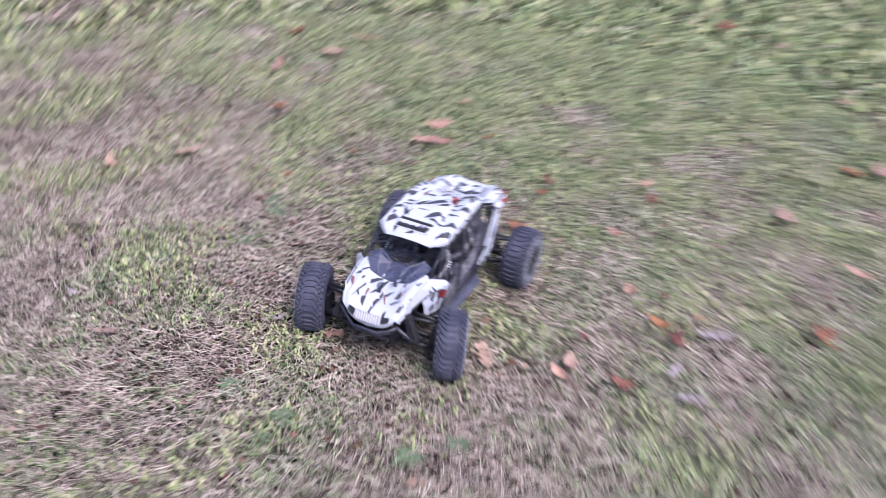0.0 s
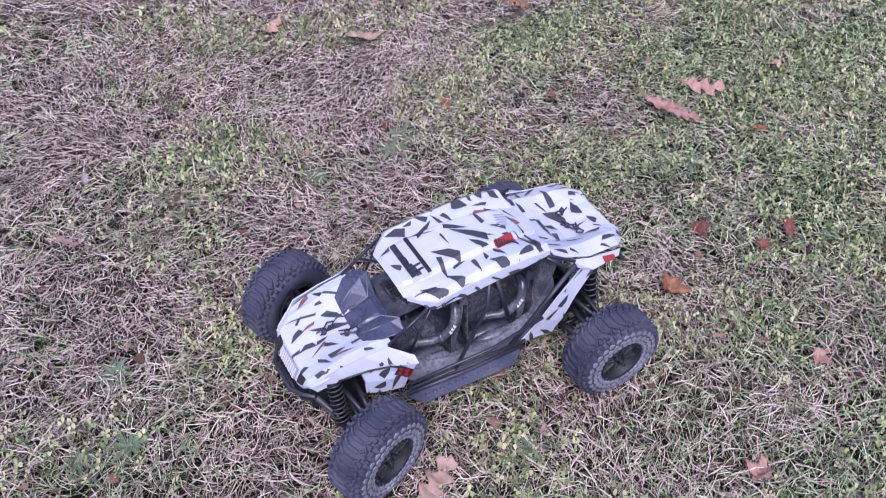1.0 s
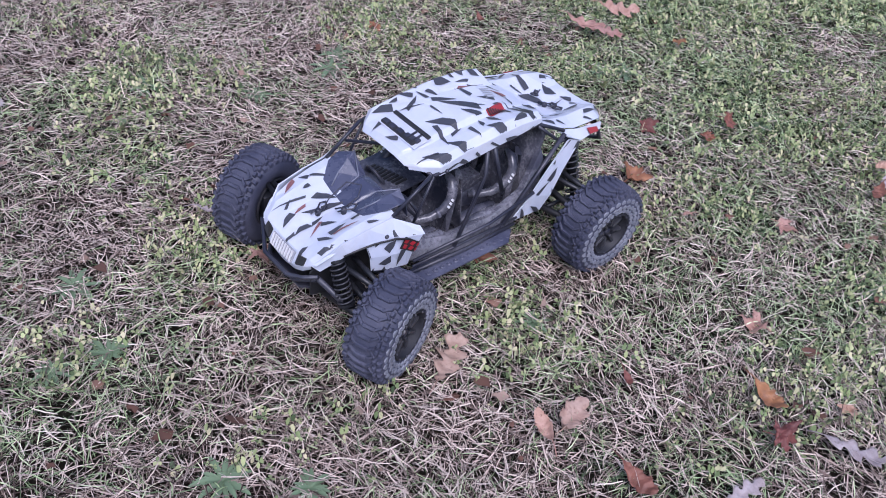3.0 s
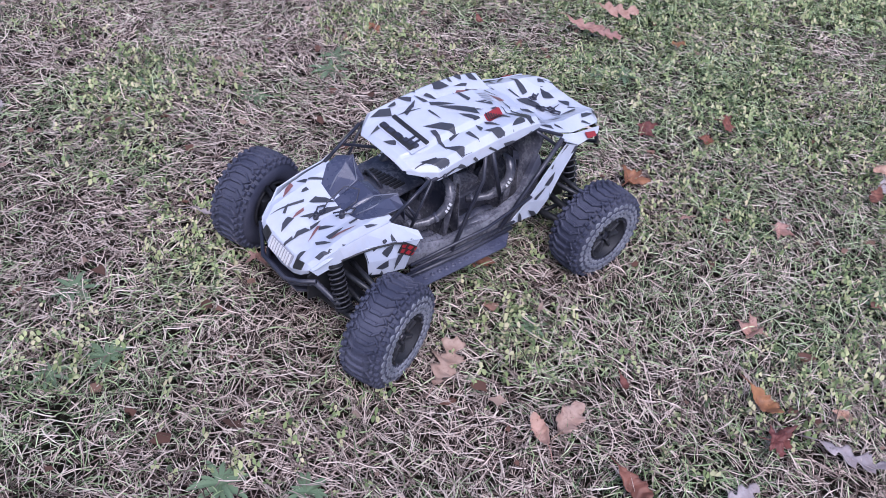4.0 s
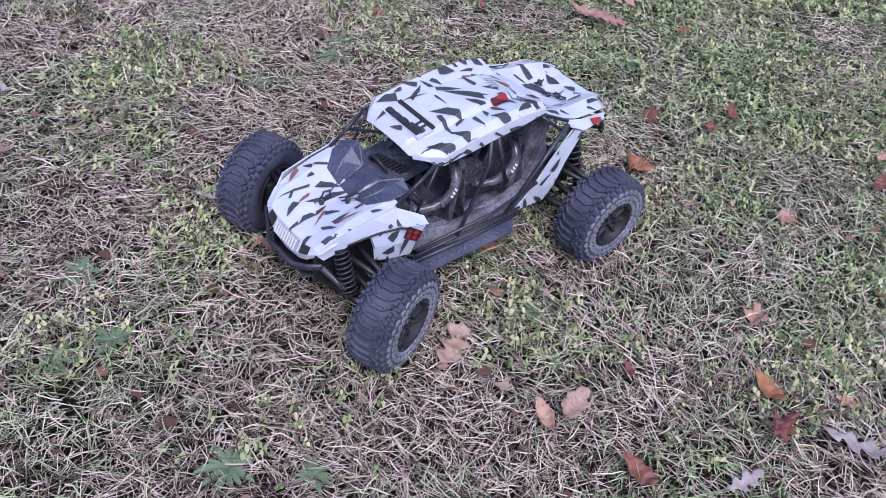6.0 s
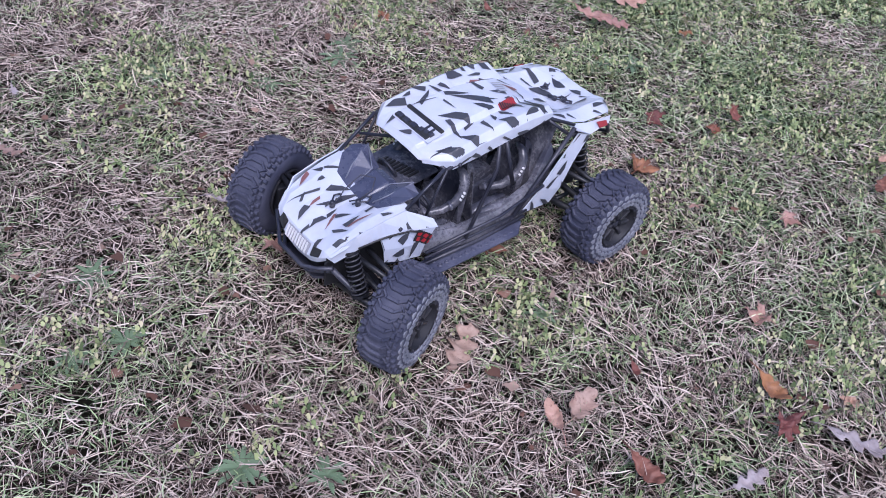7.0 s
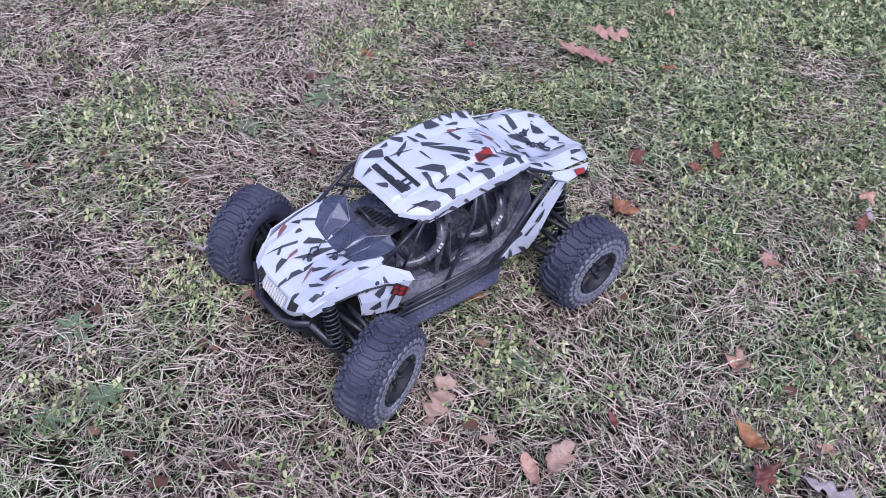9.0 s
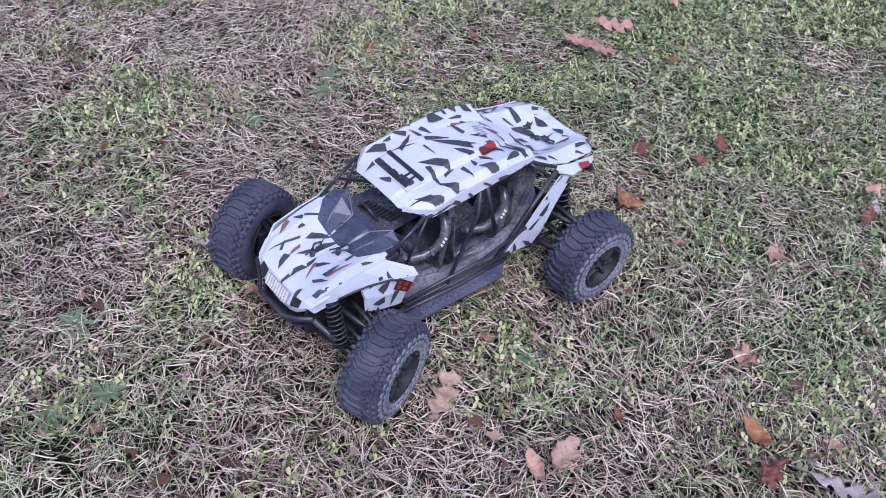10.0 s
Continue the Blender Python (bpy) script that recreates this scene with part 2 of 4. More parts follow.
def strips(name, base, heading, length, width, rise, droop, material, twist, label, category):
    """Many thin curved blades joined into one mesh; arrays give one value a blade."""
    n = len(base)
    d = np.stack([np.cos(heading), np.sin(heading), np.zeros(n)], 1)
    s = np.stack([-np.sin(heading), np.cos(heading), twist], 1)
    s /= np.linalg.norm(s, axis=1)[:, None]
    bend = rng.normal(0, 0.38, n)
    verts = np.zeros((n, 7, 3))
    for k, (u, w) in enumerate(((0.0, 0.7), (0.35, 1.0), (0.7, 0.75), (1.0, 0.0))):
        mid = base + d * (length * u * np.cos(rise) * (1 - 0.1 * u))[:, None]
        mid += s * (bend * length * u * u)[:, None]
        mid[:, 2] += length * (np.sin(rise) * u - droop * u * u)
        mid[:, 2] = np.maximum(mid[:, 2], base[:, 2] + 0.001)
        if k < 3:
            verts[:, 2 * k] = mid - s * (width * w / 2)[:, None]
            verts[:, 2 * k + 1] = mid + s * (width * w / 2)[:, None]
        else:
            verts[:, 6] = mid
    o = (np.arange(n) * 7)[:, None]
    quads = np.concatenate([o + np.array([0, 1, 3, 2]), o + np.array([2, 3, 5, 4])], 1).reshape(-1, 4)
    tris = o + np.array([4, 5, 6])
    return soup(name, verts.reshape(-1, 3), quads, tris, material, label, category)


def soup(name, verts, quads, tris, material, label, category):
    me = bpy.data.meshes.new(name)
    me.vertices.add(len(verts))
    me.vertices.foreach_set("co", np.ascontiguousarray(verts, dtype=np.float32).ravel())
    loops = np.concatenate([quads.ravel(), tris.ravel()]).astype(np.int32)
    me.loops.add(len(loops))
    me.loops.foreach_set("vertex_index", loops)
    starts = np.concatenate([np.arange(len(quads)) * 4, len(quads) * 4 + np.arange(len(tris)) * 3]).astype(np.int32)
    me.polygons.add(len(starts))
    me.polygons.foreach_set("loop_start", starts)
    me.update(calc_edges=True)
    me.materials.append(material)
    return tagged(new(name, me), label, category, kind="stuff")


rng = np.random.default_rng(7)
WHEELS = [(0.2, 0.167), (0.2, -0.167), (-0.205, 0.167), (-0.205, -0.167)]


def wave_field(x, y, f, seed):
    """A smooth random field between about -1 and 1."""
    r = np.random.default_rng(seed)
    v = np.zeros_like(x)
    for _ in range(9):
        a, k, ph = r.uniform(0, 2 * np.pi), f * r.uniform(0.6, 1.6), r.uniform(0, 2 * np.pi)
        v += np.sin(k * (x * np.cos(a) + y * np.sin(a)) + ph)
    return v / 3.0


def scatter(density, zone):
    """Places on the lawn: blades per square metre in rings round the car, thinning outwards."""
    out = []
    for (r0, r1), f in zone:
        n = int(density * f * math.pi * (r1 * r1 - r0 * r0))
        r = np.sqrt(rng.uniform(r0 * r0, r1 * r1, n))
        a = rng.uniform(0, 2 * np.pi, n)
        x, y = -0.15 + r * np.cos(a), -0.1 + r * np.sin(a)
        keep = (x < 2.15 + 0.1 * np.sin(3 * y)) & (y < 2.15 + 0.1 * np.sin(2.6 * x)) & (x > -3.9)
        out.append(np.stack([x[keep], y[keep], np.full(keep.sum(), 1.0 / math.sqrt(f))], 1))
    p = np.concatenate(out)
    ok = np.ones(len(p), bool)
    for wx, wy in WHEELS:
        ok &= ~((np.abs(p[:, 0] - wx) < 0.026) & (np.abs(p[:, 1] - wy) < 0.032))
    return p[ok]


def greenness(x, y):
    """Where the lawn is green and where it has died back to straw."""
    right = -0.68 * x + 0.72 * y
    far = -0.72 * x - 0.68 * y
    return -0.08 + 0.33 * right + 0.9 / (1 + np.exp(-6 * (right - 0.25))) / (1 + np.exp(-7 * (far - 1.0))) + 0.3 * wave_field(x, y, 4.0, 3) + 0.45 * wave_field(x, y, 17.0, 5)


ZONES = [((0.0, 1.15), 1.0), ((1.15, 2.0), 0.68), ((2.0, 4.2), 0.075)]


def lawn(name, density, want, lo, hi, wid, rise, droop, lie, material, label, category):
    p = scatter(density, ZONES)
    g = greenness(p[:, 0], p[:, 1])
    keep = rng.uniform(0, 1, len(p)) < 1 / (1 + np.exp(-2.6 * (g if want > 0 else -g) - abs(want) + 1))
    p = p[keep]
    n = len(p)
    if lie > 0:
        head = 2.2 * wave_field(p[:, 0], p[:, 1], 5.0, 11) + rng.normal(0, lie, n)
    else:
        head = rng.uniform(0, 2 * np.pi, n)
    base = np.stack([p[:, 0], p[:, 1], rng.uniform(-0.004, 0.016, n)], 1)
    size = 0.55 + 0.45 * p[:, 2]
    if want > 0:
        size = size * (0.68 + 0.32 / (1 + np.exp(-3 * g[keep])))
    return strips(name, base, head, rng.uniform(lo, hi, n) * size, wid * rng.uniform(0.6, 1.3, n) * p[:, 2], rng.uniform(rise[0], rise[1], n),
                  rng.uniform(droop[0], droop[1], n), material, rng.normal(0, 0.8, n), label, category)


lawn("dead_grass", 41000, -1.9, 0.012, 0.056, 0.0015, (0.0, 0.6), (0.0, 0.75), 1.0, STRAW, "matted dry beige dead grass strands lying on the lawn", "dead grass")
lawn("green_grass", 25000, 1.15, 0.018, 0.066, 0.0014, (0.15, 0.95), (0.1, 0.8), 0.0, GREEN, "short thin green grass blades among dead thatch", "grass")


def clover():
    """Three small round leaflets on a short stalk, thousands of them."""
    p = scatter(9600, ZONES)
    far = np.clip(-0.72 * p[:, 0] - 0.2 * p[:, 1], -0.2, 0.9)
    g = 0.3 * greenness(p[:, 0], p[:, 1]) + 1.0 * far + 0.9 * wave_field(p[:, 0], p[:, 1], 14.0, 21)
    p = p[rng.uniform(0, 1, len(p)) < 1 / (1 + np.exp(-5 * (g - 0.42)))]
    n = len(p)
    c = np.stack([p[:, 0], p[:, 1], rng.uniform(0.008, 0.026, n)], 1)
    r = rng.uniform(0.0018, 0.0044, n) * p[:, 2]
    turn = rng.uniform(0, 2 * np.pi, n)
    tilt = rng.normal(0, 0.75, (n, 2))
    verts = np.zeros((n, 3, 6, 3))
    for k in range(3):
        a = turn + k * 2.094
        for j, (u, v) in enumerate(((0.05, 0.0), (0.75, -0.62), (1.55, -0.6), (1.75, 0.0), (1.55, 0.6), (0.75, 0.62))):
            x = (np.cos(a) * u - np.sin(a) * v) * r
            y = (np.sin(a) * u + np.cos(a) * v) * r
            verts[:, k, j] = c + np.stack([x, y, x * tilt[:, 0] + y * tilt[:, 1] + 0.35 * abs(v) * r], 1)
    o = (np.arange(n * 3) * 6)[:, None]
    quads = np.concatenate([o + np.array([0, 1, 2, 3]), o + np.array([0, 3, 4, 5])], 1).reshape(-1, 4)
    soup("clover", verts.reshape(-1, 3), quads, np.zeros((0, 3), int), CLOVER, "small round green and yellowing clover leaflets in the lawn", "clover")


clover()


def litter():
    """Small crumpled bits of broken leaf lying all over the lawn."""
    p = scatter(60, [((0.0, 1.15), 1.0), ((1.15, 2.0), 0.7), ((2.0, 4.2), 0.5)])
    n = len(p)
    c = np.stack([p[:, 0], p[:, 1], rng.uniform(0.012, 0.024, n)], 1)
    r = rng.uniform(0.003, 0.009, n) * p[:, 2]
    turn = rng.uniform(0, 2 * np.pi, n)
    verts = np.zeros((n, 8, 3))
    for j in range(8):
        a = turn + j * np.pi / 4
        q = r * rng.uniform(0.5, 1.3, n) * (1.5 if j % 4 == 0 else 1.0)
        verts[:, j] = c + np.stack([np.cos(a) * q, np.sin(a) * q, rng.normal(0, 0.35, n) * r], 1)
    o = (np.arange(n) * 8)[:, None]
    quads = np.concatenate([o + np.array([0, 1, 2, 3]), o + np.array([0, 3, 4, 7]), o + np.array([4, 5, 6, 7])], 1).reshape(-1, 4)
    soup("leaf_litter", verts.reshape(-1, 3), quads, np.zeros((0, 3), int), LITTER, "small broken bits of brown leaf scattered on the lawn", "leaf litter")


litter()

# ---- the model buggy ----
car = thing("radio_control_buggy", "white radio-controlled buggy with black shard camouflage, big knobbly tyres", "toy car")

R_T, W_T = 0.0765, 0.064


def lug(bm, a, y0, y1, da, skew=0.0, base=0.0, tall=0.0034):
    """One tread block on the tyre, round the y axis: angle a, across y0 to y1, length da; its top is smaller and rounded off."""
    rings = []
    ym = (y0 + y1) / 2
    for r, k in ((R_T - 0.0058 - base, 1.0), (R_T - 0.0012 - base, 0.84), (R_T - base, 0.58)):
        r = r if k == 1.0 else r - 0.0034 + tall
        ring = []
        for u, y in ((-1, y0), (1, y0), (1, y1), (-1, y1)):
            t = a + u * da * 0.5 * k + skew * (y - ym) / 0.01
            yk = ym + (y - ym) * (0.55 + 0.45 * k)
            ring.append(bm.verts.new((r * math.sin(t), yk, r * math.cos(t))))
        rings.append(ring)
    for p, q in zip(rings, rings[1:]):
        for i in range(4):
            bm.faces.new((p[i], p[(i + 1) % 4], q[(i + 1) % 4], q[i]))
    bm.faces.new(rings[-1])


def wheel(m, spin):
    hub = new("wheel")
    hub.parent = car
    hub.matrix_basis = m @ pose(0, 0, 0, 0, spin, 0)
    bm = bmesh.new()
    o, i = R_T - 0.0032, 0.0360
    half = W_T / 2
    prof = [(i, half - 0.012), (i + 0.002, half - 0.005), (i + 0.008, half - 0.001), (o - 0.020, half), (o - 0.012, half - 0.0012), (o - 0.0065, half - 0.0050), (o - 0.0030, half - 0.0105), (o - 0.0010, half - 0.019), (o, 0.0),
            (o - 0.0010, -half + 0.019), (o - 0.0030, -half + 0.0105), (o - 0.0065, -half + 0.0050), (o - 0.012, -half + 0.0012), (o - 0.020, -half), (i + 0.008, -half + 0.001), (i + 0.002, -half + 0.005), (i, -half + 0.012)]
    add_lathe(bm, prof, 64)
    bmesh.ops.recalc_face_normals(bm, faces=bm.faces)
    tyre = part("tyre", bm, RUBBER, hub, "dusty black rubber tyre", True)
    # tread: low wavy bars across the middle, hooked knobs beside them, worn blocks on the shoulders
    bm = bmesh.new()
    n = 34
    step = 2 * math.pi / n
    for k in range(n):
        a = step * k
        lug(bm, a, -0.0095, 0.0095, 0.085)
        for side in (1, -1):
            s0 = 0.10 * side
            lo, hi = sorted((side * 0.0085, side * 0.0185))
            lug(bm, a - 0.045, lo, hi, 0.070, -s0, 0.0004)
            lo, hi = sorted((side * 0.0190, side * 0.0235))
            lug(bm, a + (0.02 if k % 2 else -0.01), lo, hi, 0.115, 0.0, 0.0012)
            if k % 2 == 0:
                lo, hi = sorted((side * 0.0130, side * 0.0215))
                lug(bm, a + 0.055, lo, hi, 0.045, s0, 0.0008)
            lo, hi = sorted((side * 0.0235, side * 0.0295))
            lug(bm, a + 0.06, lo, hi, 0.095, 0.0, 0.0042, 0.0030)
    bmesh.ops.recalc_face_normals(bm, faces=bm.faces)
    part("tread", bm, RUBBER, tyre, "raised rubber tread blocks")
    # interlocking six-sided scales on the outer sidewall
    bm = bmesh.new()
    r_ = random.Random(int(spin))
    for ring_i, (r0, r1, cnt) in enumerate(((0.0385, 0.0480, 29), (0.0462, 0.0562, 29), (0.0540, 0.0645, 29))):
        for k in range(cnt):
            a = 2 * math.pi * (k + 0.5 * (ring_i % 2) + r_.uniform(-0.06, 0.06)) / cnt
            da = 2 * math.pi / cnt * 0.47
            rm = (r0 + r1) / 2 + r_.uniform(-0.0003, 0.0003)
            hr = (r1 - r0) / 2 * 0.92
            yb = half - 0.0008 - max(0.0, r1 - 0.060) * 0.35 - max(0.0, 0.046 - r0) * 0.12
            pts = [(rm - hr, 0.0), (rm - hr * 0.42, da), (rm + hr * 0.42, da), (rm + hr, 0.0), (rm + hr * 0.42, -da), (rm - hr * 0.42, -da)]
            lo = [bm.verts.new((r * math.sin(a + t), yb, r * math.cos(a + t))) for r, t in pts]
            top = [bm.verts.new(((rm + (r - rm) * 0.8) * math.sin(a + t * 0.8), yb + 0.0018, (rm + (r - rm) * 0.8) * math.cos(a + t * 0.8))) for r, t in pts]
            bm.faces.new(top)
            for j in range(6):
                bm.faces.new((lo[j], lo[(j + 1) % 6], top[(j + 1) % 6], top[j]))
    bmesh.ops.recalc_face_normals(bm, faces=bm.faces)
    part("sidewall_pattern", bm, PAD, tyre, "pale dusty scale pattern on the sidewall")
    # rim: lip, deep dish, spokes, nut
    bm = bmesh.new()
    add_lathe(bm, [(0.0370, half - 0.006), (0.0372, half - 0.002), (0.0360, half - 0.0005), (0.0335, half - 0.002), (0.0320, half - 0.014), (0.029, half - 0.017), (0.010, half - 0.015), (0.0, half - 0.014),
                   (0.0, -half + 0.03), (0.0335, -half + 0.03), (0.0345, -half + 0.004), (0.0365, -half + 0.001), (0.0395, -half + 0.003)], 40)
    bmesh.ops.remove_doubles(bm, verts=bm.verts, dist=1e-5)
    bmesh.ops.recalc_face_normals(bm, faces=bm.faces)
    rim = part("rim", bm, RIM, hub, "black plastic rim", True)
    for k in range(8):
        a = 2 * math.pi * k / 8
        bm = bmesh.new()
        add_box(bm, (0.021 * math.sin(a), half - 0.0120, 0.021 * math.cos(a)), (0.0048, 0.009, 0.021), Matrix.Rotation(a, 3, "Y"), 0.0012)
        part("spoke", bm, SPRING, rim)
    for k in range(10):
        a = 2 * math.pi * (k + 0.5) / 10
        bm = bmesh.new()
        add_lathe(bm, [(0.0, 0.0016), (0.0016, 0.0014), (0.0019, 0.0), (0.0, -0.001)], 6, centre=(0.0348 * math.sin(a), half - 0.001, 0.0348 * math.cos(a)))
        bmesh.ops.remove_doubles(bm, verts=bm.verts, dist=1e-5)
        part("rim_bolt", bm, BLACK, rim)
    bm = bmesh.new()
    add_lathe(bm, [(0.0, half - 0.008), (0.0055, half - 0.009), (0.0064, half - 0.011), (0.0064, half - 0.022), (0.0, half - 0.022)], 6)
    bmesh.ops.remove_doubles(bm, verts=bm.verts, dist=1e-5)
    part("wheel_nut", bm, BLACK, rim)


STEER = 20
wheel(pose(0.2, 0.167, R_T, 0, 0, STEER), 10)
wheel(pose(0.2, -0.167, R_T, 0, 0, 180 + STEER), 47)
wheel(pose(-0.205, 0.167, R_T), 80)
wheel(pose(-0.205, -0.167, R_T, 0, 0, 180), 120)

# chassis plate and floor tub
plate("chassis", [(0.21, -0.035, 0.040), (0.21, 0.035, 0.040), (0.10, 0.060, 0.036), (-0.10, 0.060, 0.036), (-0.23, 0.035, 0.040), (-0.23, -0.035, 0.040), (-0.10, -0.060, 0.036), (0.10, -0.060, 0.036)], (0, 0, 1), 0.006, BLACK, car, "black chassis plate", 0.001)
tub_sections = []
for x, w, z0, zs in ((0.118, 0.058, 0.085, 0.128), (0.085, 0.072, 0.056, 0.098), (0.02, 0.080, 0.050, 0.086), (-0.06, 0.082, 0.050, 0.090), (-0.12, 0.080, 0.060, 0.112), (-0.155, 0.072, 0.080, 0.170)):
    tub_sections.append((x, [(0.0, z0 + 0.030), (0.016, z0 + 0.028), (0.024, z0 + 0.002), (w - 0.014, z0), (w - 0.006, z0 + 0.012), (w, zs), (w + 0.008, zs + 0.002), (w + 0.014, zs - 0.010), (w + 0.016, z0 + 0.012)]))
shell("tub", loft(tub_sections), TUB, car, "dusty dark grey moulded interior tub", 0.002, 0.0012)

# hood
hood = loft([
    (0.245, [(0.0, 0.082), (0.030, 0.087), (0.044, 0.093, -0.002), (0.056, 0.102, -0.008)]),
    (0.247, [(0.0, 0.091), (0.030, 0.096), (0.044, 0.102, -0.002), (0.058, 0.110, -0.007)]),
    (0.238, [(0.0, 0.112), (0.034, 0.114), (0.052, 0.117), (0.066, 0.114, -0.002)]),
    (0.220, [(0.0, 0.123), (0.036, 0.127), (0.060, 0.133), (0.074, 0.128)]),
    (0.185, [(0.0, 0.132), (0.032, 0.137), (0.058, 0.147), (0.076, 0.146)]),
    (0.150, [(0.0, 0.139), (0.030, 0.144), (0.062, 0.157), (0.078, 0.156)]),
    (0.118, [(0.0, 0.142, 0.024), (0.040, 0.152, 0.018), (0.064, 0.163), (0.080, 0.161)]),
])
hood_ob = shell("hood", hood, PAINT, car, "white hood printed with dark angular shards", 0.0018, 0.0015)
fenders, sides, quarters = [], [], []
for s in (1, -1):
    # front fender side with its swept tail
    bm = bmesh.new()
    pts = [[(0.240, 0.060, 0.112), (0.230, 0.066, 0.102)], [(0.205, 0.077, 0.146), (0.198, 0.082, 0.128)], [(0.165, 0.080, 0.156), (0.160, 0.088, 0.132)], [(0.128, 0.082, 0.162), (0.128, 0.097, 0.136)], [(0.095, 0.104, 0.150), (0.093, 0.114, 0.141)]]
    rows = [[bm.verts.new((x, s * y, z)) for x, y, z in r] for r in pts]
    for p, q in zip(rows, rows[1:]):
        bm.faces.new((p[0], p[1], q[1], q[0]))
    fenders.append(shell("fender", bm, PAINT, car, "white camouflage wheel arch", 0.0018))
    bm = bmesh.new()
    pts = [[(0.172, 0.086, 0.136), (0.168, 0.092, 0.116), (0.166, 0.094, 0.094)], [(0.140, 0.092, 0.139), (0.140, 0.099, 0.114), (0.142, 0.100, 0.090)], [(0.118, 0.100, 0.139), (0.114, 0.104, 0.112), (0.112, 0.102, 0.086)], [(0.095, 0.112, 0.141), (0.106, 0.106, 0.108), (0.108, 0.101, 0.084)]]
    rows = [[bm.verts.new((x, s * y, z)) for x, y, z in r] for r in pts]
    for p, q in zip(rows, rows[1:]):
        for i in range(2):
            bm.faces.new((p[i], p[i + 1], q[i + 1], q[i]))
    side = shell("fender_side", bm, PAINT, car, "white camouflage side panel with a red badge", 0.0018)
    sides.append((side, s))
    # black tube drawn for the shaded gap between arch and side panel
    tube("arch_trim", [(0.204, s * 0.0820, 0.1285), (0.182, s * 0.0875, 0.1345), (0.160, s * 0.0905, 0.1365), (0.130, s * 0.0990, 0.1385), (0.114, s * 0.1060, 0.1360)], 0.0016, INK, side, "black line for the dark gap along the wheel arch", 6)
    bm = bmesh.new()
    add_lathe(bm, [(0.0, 0.003), (0.003, 0.002), (0.0035, 0.0), (0.0, -0.002)], 10)
    b = part("bolt", bm, BLACK, side, "", True)
    b.location = (0.141, s * 0.0905, 0.141)

# added black plates that stand in for the shade inside the wheel wells
for fx in (0.186, -0.205):
    for s in (1, -1):
        plate("inner_fender", [(fx + 0.046, s * 0.046, 0.046), (fx + 0.052, s * 0.052, 0.096), (fx + 0.030, s * 0.060, 0.120), (fx - 0.044, s * 0.062, 0.124), (fx - 0.052, s * 0.060, 0.046)], (0, s, 0), 0.003, DARK, car, "black plate added for the shade in the wheel well", 0.0008)

# front lamps and grille
grille = plate("grille", [(0.2470, -0.028, 0.094), (0.2400, -0.028, 0.111), (0.2400, 0.024, 0.111), (0.2470, 0.024, 0.094)], (1, 0, 0.45), 0.0018, LAMP, car, "pale grey printed grille")
for k in range(9):
    y = -0.0265 + 0.0056 * k
    plate("grille_rib", [(0.2490, y, 0.0955), (0.2425, y, 0.1112), (0.2425, y + 0.0032, 0.1112), (0.2490, y + 0.0032, 0.0955)], (1, 0, 0.45), 0.0014, WHITE, grille, "white rib")
for s in (1, -1):
    plate("headlight", [(0.2465, s * 0.033, 0.099), (0.2405, s * 0.032, 0.1120), (0.2375, s * 0.047, 0.1150), (0.2440, s * 0.048, 0.106)], (1, s * 0.15, 0.45), 0.0020, INK, car, "dark angular headlight")

# windscreen cowl: two faceted wings and a raised middle
cowl = loft([
    (0.150, [(0.0, 0.140), (0.012, 0.141), (0.018, 0.142), (0.030, 0.146), (0.048, 0.152)]),
    (0.128, [(0.0, 0.153), (0.014, 0.153), (0.018, 0.150), (0.042, 0.160), (0.068, 0.165)]),
    (0.108, [(0.0, 0.160), (0.015, 0.160), (0.020, 0.158), (0.050, 0.174), (0.073, 0.170)]),
    (0.094, [(0.0, 0.156), (0.014, 0.156), (0.022, 0.154), (0.053, 0.177), (0.070, 0.168)]),
    (0.084, [(0.0, 0.130), (0.014, 0.130), (0.022, 0.132), (0.050, 0.140), (0.064, 0.135)]),
])
dash = shell("cowl", cowl, DASH, car, "satin black faceted dashboard cowl", 0.002, 0.001)
# ribs in a paler plastic: the sky's sheen on the cowl edges, as colour
for s in (1, -1):
    tube("cowl_rib", [(0.146, s * 0.032, 0.1490), (0.128, s * 0.042, 0.1605), (0.094, s * 0.053, 0.1775), (0.084, s * 0.050, 0.141)], 0.0011, EDGE, dash, "", 6)
    tube("cowl_rib", [(0.128, s * 0.019, 0.1510), (0.108, s * 0.021, 0.1590), (0.094, s * 0.052, 0.1775)], 0.0010, EDGE, dash, "", 6)

